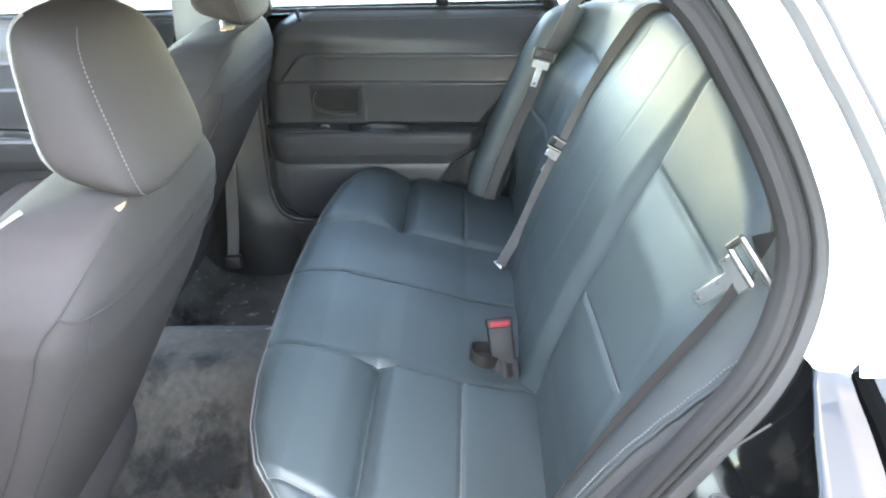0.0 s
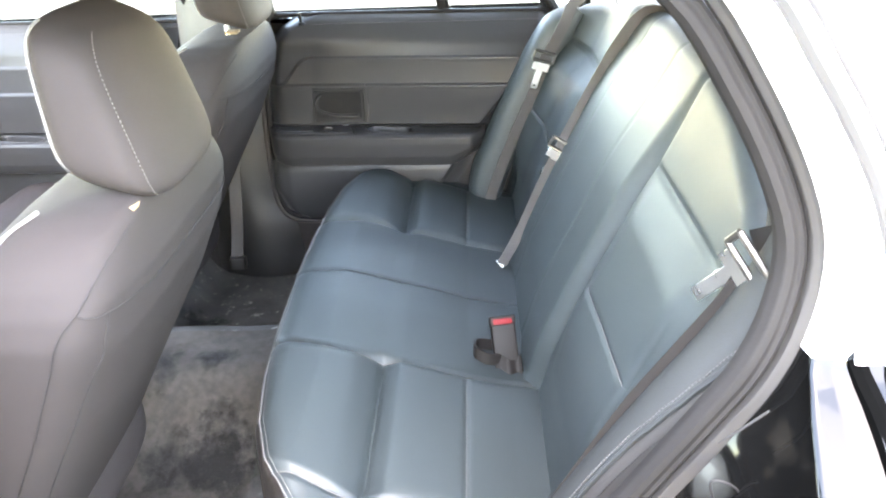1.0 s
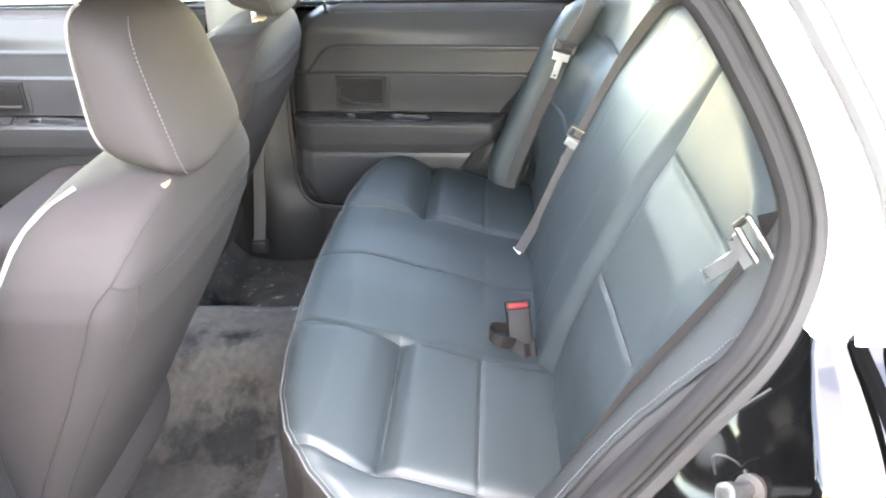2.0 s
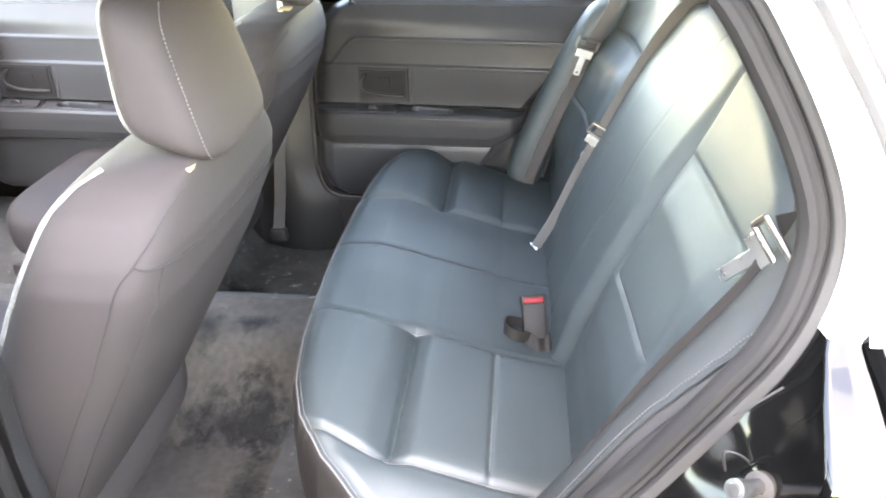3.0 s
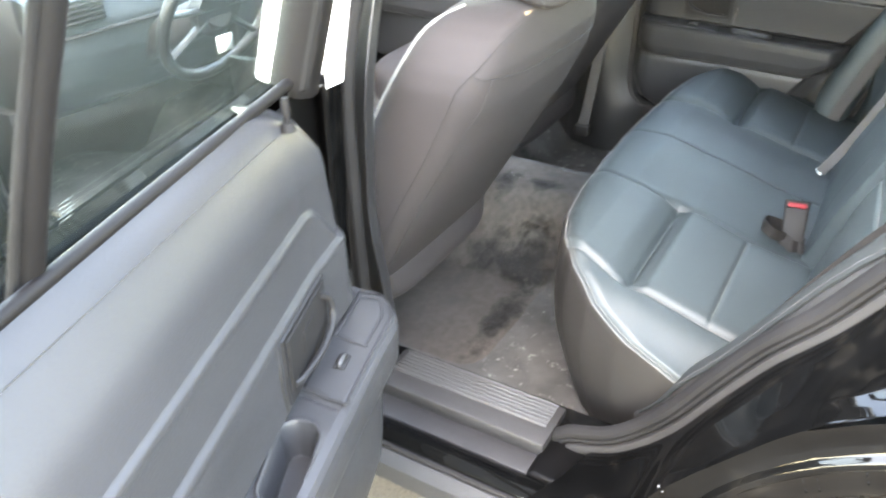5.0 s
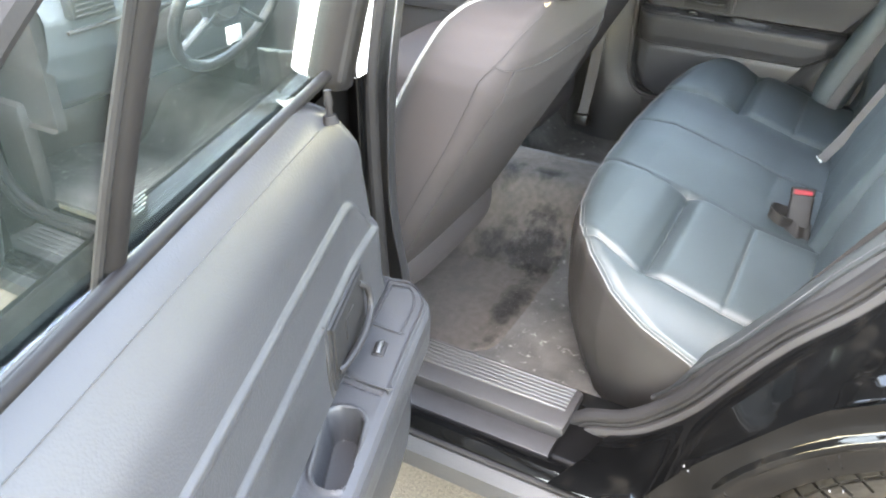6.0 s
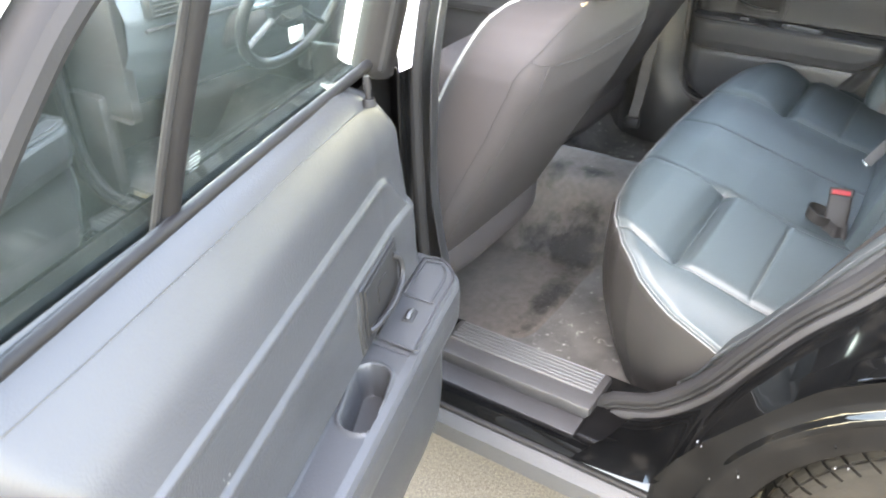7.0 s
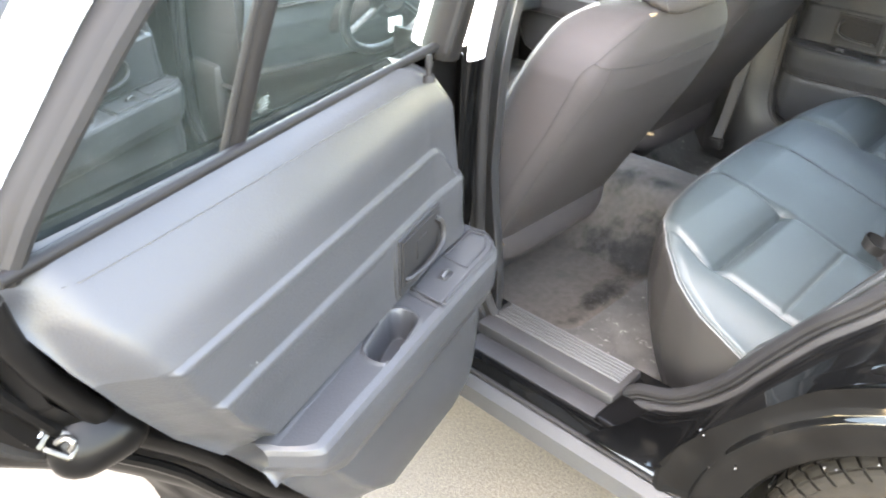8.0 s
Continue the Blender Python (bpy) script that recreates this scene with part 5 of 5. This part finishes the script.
    front_edge = [np.array(head(0.75 - 0.115, v)) for v in np.linspace(0.10, 0.84, 24)]
    part("front_piping", tube([tuple(p + np.array((-0.001, -0.001, 0))) for p in front_edge], 0.0026, 6, 50), EDGING, hr, "pale piping")
    part("tag", box((hx + 0.018, yc - 0.145, 1.042 + raised), (hx + 0.046, yc - 0.115, 1.047 + raised), 0.001), TAG, hr, "tan cover tag")
    for s in (-1, 1):
        part("headrest_post", cylinder((hx, yc + 0.06 * s, 1.00), (hx, yc + 0.06 * s, 1.12), 0.006), STEEL, seat, "chromed headrest post")

    # cushion and base
    def cush(u, v):
        w, th = 2 * math.pi * u, math.pi * (v - 0.5)
        f = lambda k, e: (abs(k) ** e) * (1 if k > 0 else -1)  # noqa: E731
        c = f(math.cos(th), 0.5)
        x = c * f(math.cos(w), 0.45)
        return (-1.16 + dx + 0.29 * x, yc + 0.285 * c * f(math.sin(w), 0.4), 0.49 + 0.095 * f(math.sin(th), 0.6) - 0.04 * x)
    part("cushion", grid(cush, 56, 30, True), SEATGREY, seat, "charcoal fabric seat cushion")
    part("base", box((-1.38 + dx, yc - 0.24, 0.262), (-1.03 + dx, yc + 0.24, 0.42), 0.03), TRIM, seat, "dark plastic seat base")
    part("side_shield", box((-1.40 + dx, yc - 0.292, 0.33), (-1.0 + dx, yc - 0.272, 0.46), 0.008), TRIM, seat)
    part("rear_skirt", thick(grid(lambda u, v: (lerp(-1.015 + dx, rear_x(0.50) - 0.016, v) - 0.05 * abs(2 * u - 1) ** 6, yc + lerp(-0.265, 0.265, u), lerp(0.262, 0.50, v) - 0.015 * math.sin(math.pi * v)), 16, 8), 0.006), SKIRT, seat, "plum-grey cloth skirt under the seat")
    return seat


make_front_seat(-0.425, 0.0, "driver seat in charcoal fabric cover with loose headrest")
make_front_seat(0.465, -0.105, "passenger seat in charcoal fabric cover", 0.03)

# ---- floor mat ----
mat_thing = thing("floor_mat", (-0.85, -0.25, 0.26), "stained grey carpet floor mat", "floor mat")


def mat_point(u, v):
    y = lerp(-0.60, 0.085, v)
    near = interp(y, [(-0.60, -0.775), (-0.592, -0.738), (-0.575, -0.715), (-0.54, -0.703), (-0.46, -0.698), (-0.26, -0.700), (-0.18, -0.69), (0.085, -0.64)])
    x = lerp(-1.10, near, u)
    edge = smooth(0, 0.03, 1 - u) * smooth(0, 0.03, v)
    return (x, y, floor_z(x, y) - 0.001 + 0.005 * edge + 0.0012 * noise.noise((x * 15, y * 15, 1)))


part("mat_base", grid(mat_point, 80, 80), MAT, mat_thing, "grey pile with black stains", face=(0, 0, 1))
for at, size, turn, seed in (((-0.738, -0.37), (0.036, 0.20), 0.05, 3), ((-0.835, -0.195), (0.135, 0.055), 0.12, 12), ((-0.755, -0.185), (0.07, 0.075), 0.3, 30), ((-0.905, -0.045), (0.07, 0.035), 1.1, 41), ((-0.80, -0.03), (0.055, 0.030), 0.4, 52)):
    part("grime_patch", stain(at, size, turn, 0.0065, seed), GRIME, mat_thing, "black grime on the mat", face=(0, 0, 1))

# ---- belts and buckles ----
def tongue(parent, at, along, across, length=0.075, width=0.05):
    """A steel belt tongue with its plastic slider."""
    a, c = Vector(along).normalized(), Vector(across)
    c = (c - a * c.dot(a)).normalized()
    n = a.cross(c)
    m = Matrix((a, c, n)).transposed().to_4x4()
    m.translation = at

    def put(bm):
        bmesh.ops.transform(bm, matrix=m, verts=bm.verts)
        return bm
    blade = join(box((0.0, -0.0085, -0.0015), (length * 0.75, 0.0085, 0.0015), 0.001, 1), box((-0.022, -0.022, -0.0015), (0.004, 0.022, 0.0015), 0.001, 1))
    b = part("tongue", put(blade), STEEL, parent, "bright steel belt tongue")
    part("tongue_slot", put(cylinder((length * 0.62, 0, -0.0022), (length * 0.64, 0, 0.0022), 0.0032)), DARK, b)
    rim = [(-0.020, -0.028, 0), (-0.044, -0.028, 0), (-0.044, 0.028, 0), (-0.020, 0.028, 0), (-0.020, -0.028, 0)]
    part("slider", put(join(*[tube([rim[i], rim[i + 1]], 0.0042, 8, 4) for i in range(4)])), BOLT, b, "grey steel slider")


near_belt = thing("seat_belt", (0.0, -0.66, 0.60), "taupe shoulder belt with bright tongue, hanging by the wing", "seat belt", "rear seat belts")
part("webbing", strap([(0.100, -0.748, 1.078), (0.092, -0.728, 1.066), (0.080, -0.708, 1.052), (0.070, -0.692, 1.040)], 0.036, (0.12, -0.30, -0.95), 20), WEBDARK, near_belt, "taupe belt webbing")
part("lower_webbing", strap([(0.064, -0.693, 1.017), (0.047, -0.696, 0.981), (0.005, -0.696, 0.916), (-0.045, -0.698, 0.841), (-0.095, -0.704, 0.756), (-0.165, -0.713, 0.631), (-0.235, -0.720, 0.497)], 0.017, (0.66, -0.35, -0.50), 40), WEBDARK, near_belt, "taupe belt webbing")
tongue(near_belt, (0.050, -0.690, 1.010), (-0.026, 0.058, -0.070), (0.20, -0.15, -0.95), 0.100)

far_belt = thing("seat_belt", (-0.05, 0.6, 0.55), "taupe shoulder belt with bright tongue across the backrest", "seat belt", "rear seat belts")
far_path = [(0.20, 0.52, 1.10), (0.120, 0.575, 1.125), (0.040, 0.590, 1.074), (0.016, 0.592, 1.024), (-0.012, 0.592, 0.968), (-0.037, 0.592, 0.922), (-0.062, 0.592, 0.844), (-0.104, 0.592, 0.744), (-0.142, 0.592, 0.648), (-0.176, 0.592, 0.548), (-0.165, 0.60, 0.52)]
part("webbing", strap(far_path, 0.030, (0.85, 0.15, -0.40), 60), WEB, far_belt, "taupe belt webbing")
tongue(far_belt, (-0.047, 0.582, 0.908), (-0.025, 0.0, -0.075), (0.85, 0.15, -0.40), 0.07)

mid_belt = thing("seat_belt", (-0.1, 0.25, 0.53), "taupe centre shoulder belt from the shelf to its buckle", "seat belt", "rear seat belts")
part("webbing", strap([(0.30, 0.02, 1.085), (0.20, 0.14, 1.115), (0.135, 0.20, 1.118), (0.085, 0.225, 1.05), (0.02, 0.235, 0.92), (-0.055, 0.235, 0.76), (-0.115, 0.225, 0.62), (-0.160, 0.215, 0.535)], 0.024, (0.8, -0.1, -0.4), 60), WEB, mid_belt, "taupe belt webbing")
tongue(mid_belt, (-0.040, 0.235, 0.795), (-0.05, 0.02, -0.09), (0.8, -0.1, -0.4), 0.07)
part("anchor_clip", box((-0.185, 0.190, 0.520), (-0.155, 0.240, 0.535), 0.004), WHITE, mid_belt, "pale anchor clip")

buckle = thing("belt_buckle", (-0.15, -0.13, 0.52), "grey belt buckle with red release button on the bench", "belt buckle")


B_AT, B_UP, B_WIDE = Vector((-0.164, -0.186, 0.522)), Vector((-0.010, 0.050, 0.085)).normalized(), Vector((1, 0.1, 0.1))
B_WIDE = (B_WIDE - B_UP * B_WIDE.dot(B_UP)).normalized()
B_POSE = Matrix((B_WIDE, B_UP.cross(B_WIDE), B_UP)).transposed().to_4x4()
B_POSE.translation = B_AT


def upright(bm):
    bmesh.ops.transform(bm, matrix=B_POSE, verts=bm.verts)
    return bm


sleeve = part("sleeve", upright(box((-0.024, -0.014, 0.004), (0.024, 0.014, 0.102), 0.005, 3)), WEBGREY, buckle, "grey plastic sleeve")
part("collar", upright(box((-0.0255, -0.0155, 0.084), (0.0255, 0.0155, 0.1035), 0.004, 3)), WEBGREY, sleeve)
part("button", upright(box((-0.0185, -0.0165, 0.0865), (0.0185, 0.0, 0.0975), 0.0015)), RED, buckle, "red release button")
part("stalk", upright(box((-0.018, -0.007, -0.030), (0.018, 0.007, 0.008), 0.004)), WEBGREY, buckle, "grey webbing stalk")
part("flap", upright(thick(grid(lambda u, v: (lerp(-0.024, 0.026, u), -0.016 - 0.010 * v + 0.004 * math.sin(9 * u), lerp(0.022, -0.012, v) + 0.006 * math.sin(7 * u)), 12, 6), 0.003)), WEBGREY, buckle, "loose grey webbing end")
part("loop", strap([(-0.180, -0.190, 0.545), (-0.205, -0.200, 0.556), (-0.226, -0.190, 0.566), (-0.222, -0.165, 0.566), (-0.185, -0.150, 0.552)], 0.022, (0, 0.2, 1), 30, 0.002), WEBGREY, buckle, "grey webbing loop")

# hanging strap by the far centre pillar
far_strap = thing("seat_belt", (-0.93, 0.63, 0.33), "dark belt strap hanging beside the far pillar", "seat belt", "front seat belts")
part("webbing", strap([(-0.905, 0.655, 0.68), (-0.915, 0.645, 0.55), (-0.925, 0.630, 0.43), (-0.932, 0.615, 0.36)], 0.034, (0.95, 0.2, 0.1), 20, 0.007), TRIM, far_strap, "dark belt webbing")
part("anchor", box((-0.955, 0.595, 0.325), (-0.905, 0.625, 0.365), 0.008), DARK, far_strap)

# ---- front cabin ----
dash = thing("dashboard", (-1.95, MID, 0.5), "blue-grey moulded dashboard with round-ended vents", "dashboard")


def dash_body(u, v):
    y = lerp(-0.72, 0.75, v)
    prof = [(-2.30, 0.96), (-2.05, 1.000), (-1.86, 0.985), (-1.76, 0.945), (-1.735, 0.88), (-1.75, 0.80), (-1.80, 0.72), (-1.88, 0.64), (-2.0, 0.58), (-2.3, 0.56)]
    k = u * 9
    i = min(8, int(k))
    a, b = np.array(prof[i]), np.array(prof[i + 1])
    p = lerp(a, b, k - i)
    end = 0.06 * abs(2 * v - 1) ** 6
    return (p[0] - end, y, p[1])


part("dash_body", grid(dash_body, 54, 40), DASH, dash, "blue-grey grained vinyl dash", face=(1, 0, 0.5))
for y in (-0.715, 0.745):
    part("dash_end", box((-2.19, y - 0.006, 0.60), (-1.835, y + 0.006, 0.955), 0.02), TRIM, dash, "dark grey end cap of the dash")
part("dash_trim", tube([(-1.745, -0.70, 0.862), (-1.732, 0.0, 0.862), (-1.745, 0.72, 0.862)], 0.006, 8, 30), TRIM, dash)
for y in (-0.62, -0.12, 0.15, 0.64):
    v = part("vent", box((-1.775, y - 0.06, 0.885), (-1.738, y + 0.06, 0.945), 0.006), DARK, dash, "black air vent")
    for k in range(4):
        part("slat", box((-1.742, y - 0.052, 0.893 + 0.012 * k), (-1.733, y + 0.052, 0.898 + 0.012 * k), 0.001, 1), TRIM, v)
part("centre_panel", box((-1.80, -0.13, 0.60), (-1.742, 0.18, 0.87), 0.01), DARK, dash, "black centre panel")
part("glove_box", box((-1.80, 0.30, 0.66), (-1.752, 0.68, 0.83), 0.012), DASH, dash)

wheel_thing = thing("steering_wheel", (-1.58, -0.40, 0.85), "black leather steering wheel", "steering wheel")
WC, WR = np.array((-1.52, -0.40, 0.90)), 0.185
wa, wb = np.array((0, 1.0, 0)), np.array((0.42, 0, 0.907))
part("rim", tube([WC + WR * (math.cos(a) * wa + math.sin(a) * wb) for a in np.linspace(0, 2 * math.pi, 41)], 0.015, 10, 0, True), DARK, wheel_thing, "black leather rim")
part("hub", cylinder(WC - np.array((0.03, 0, -0.012)), WC + np.array((-0.005, 0, 0.002)), 0.075), DARK, wheel_thing)
for a in (0.15, math.pi - 0.15, -0.6, math.pi + 0.6):
    e = WC + WR * (math.cos(a) * wa + math.sin(a) * wb)
    part("spoke", tube([WC - np.array((0.018, 0, -0.006)), (WC + e) / 2 - np.array((0.01, 0, 0)), e], 0.012, 8, 10, flat=0.6), DARK, wheel_thing)
part("column", cylinder(WC - np.array((0.02, 0, 0.0)), WC - np.array((0.36, 0, 0.16)), 0.045), TRIM, wheel_thing)
part("paper_tag", box((WC[0] - 0.002, WC[1] - 0.03, WC[2] - 0.10), (WC[0] + 0.002, WC[1] + 0.02, WC[2] - 0.06), 0), WHITE, wheel_thing, "white paper tag")

mirror = thing("wing_mirror", (-1.95, 1.06, 0.98), "black door mirror beside the far front window", "mirror")


def mir(u, v):
    w, th = 2 * math.pi * u, math.pi * (v - 0.5)
    f = lambda k, e: (abs(k) ** e) * (1 if k > 0 else -1)  # noqa: E731
    c = f(math.cos(th), 0.6)
    return (-1.97 + 0.06 * c * f(math.cos(w), 0.6), 1.09 + 0.11 * c * f(math.sin(w), 0.6), 1.06 + 0.07 * f(math.sin(th), 0.6))


part("shell", grid(mir, 40, 24, True), DARK, mirror, "black mirror shell")
part("mirror_glass", box((-1.915, 0.995, 1.005), (-1.908, 1.185, 1.115), 0.002), STEEL, mirror, "bright mirror glass")
part("arm", box((-2.0, 0.93, 1.02), (-1.94, 1.0, 1.06), 0.01), DARK, mirror)
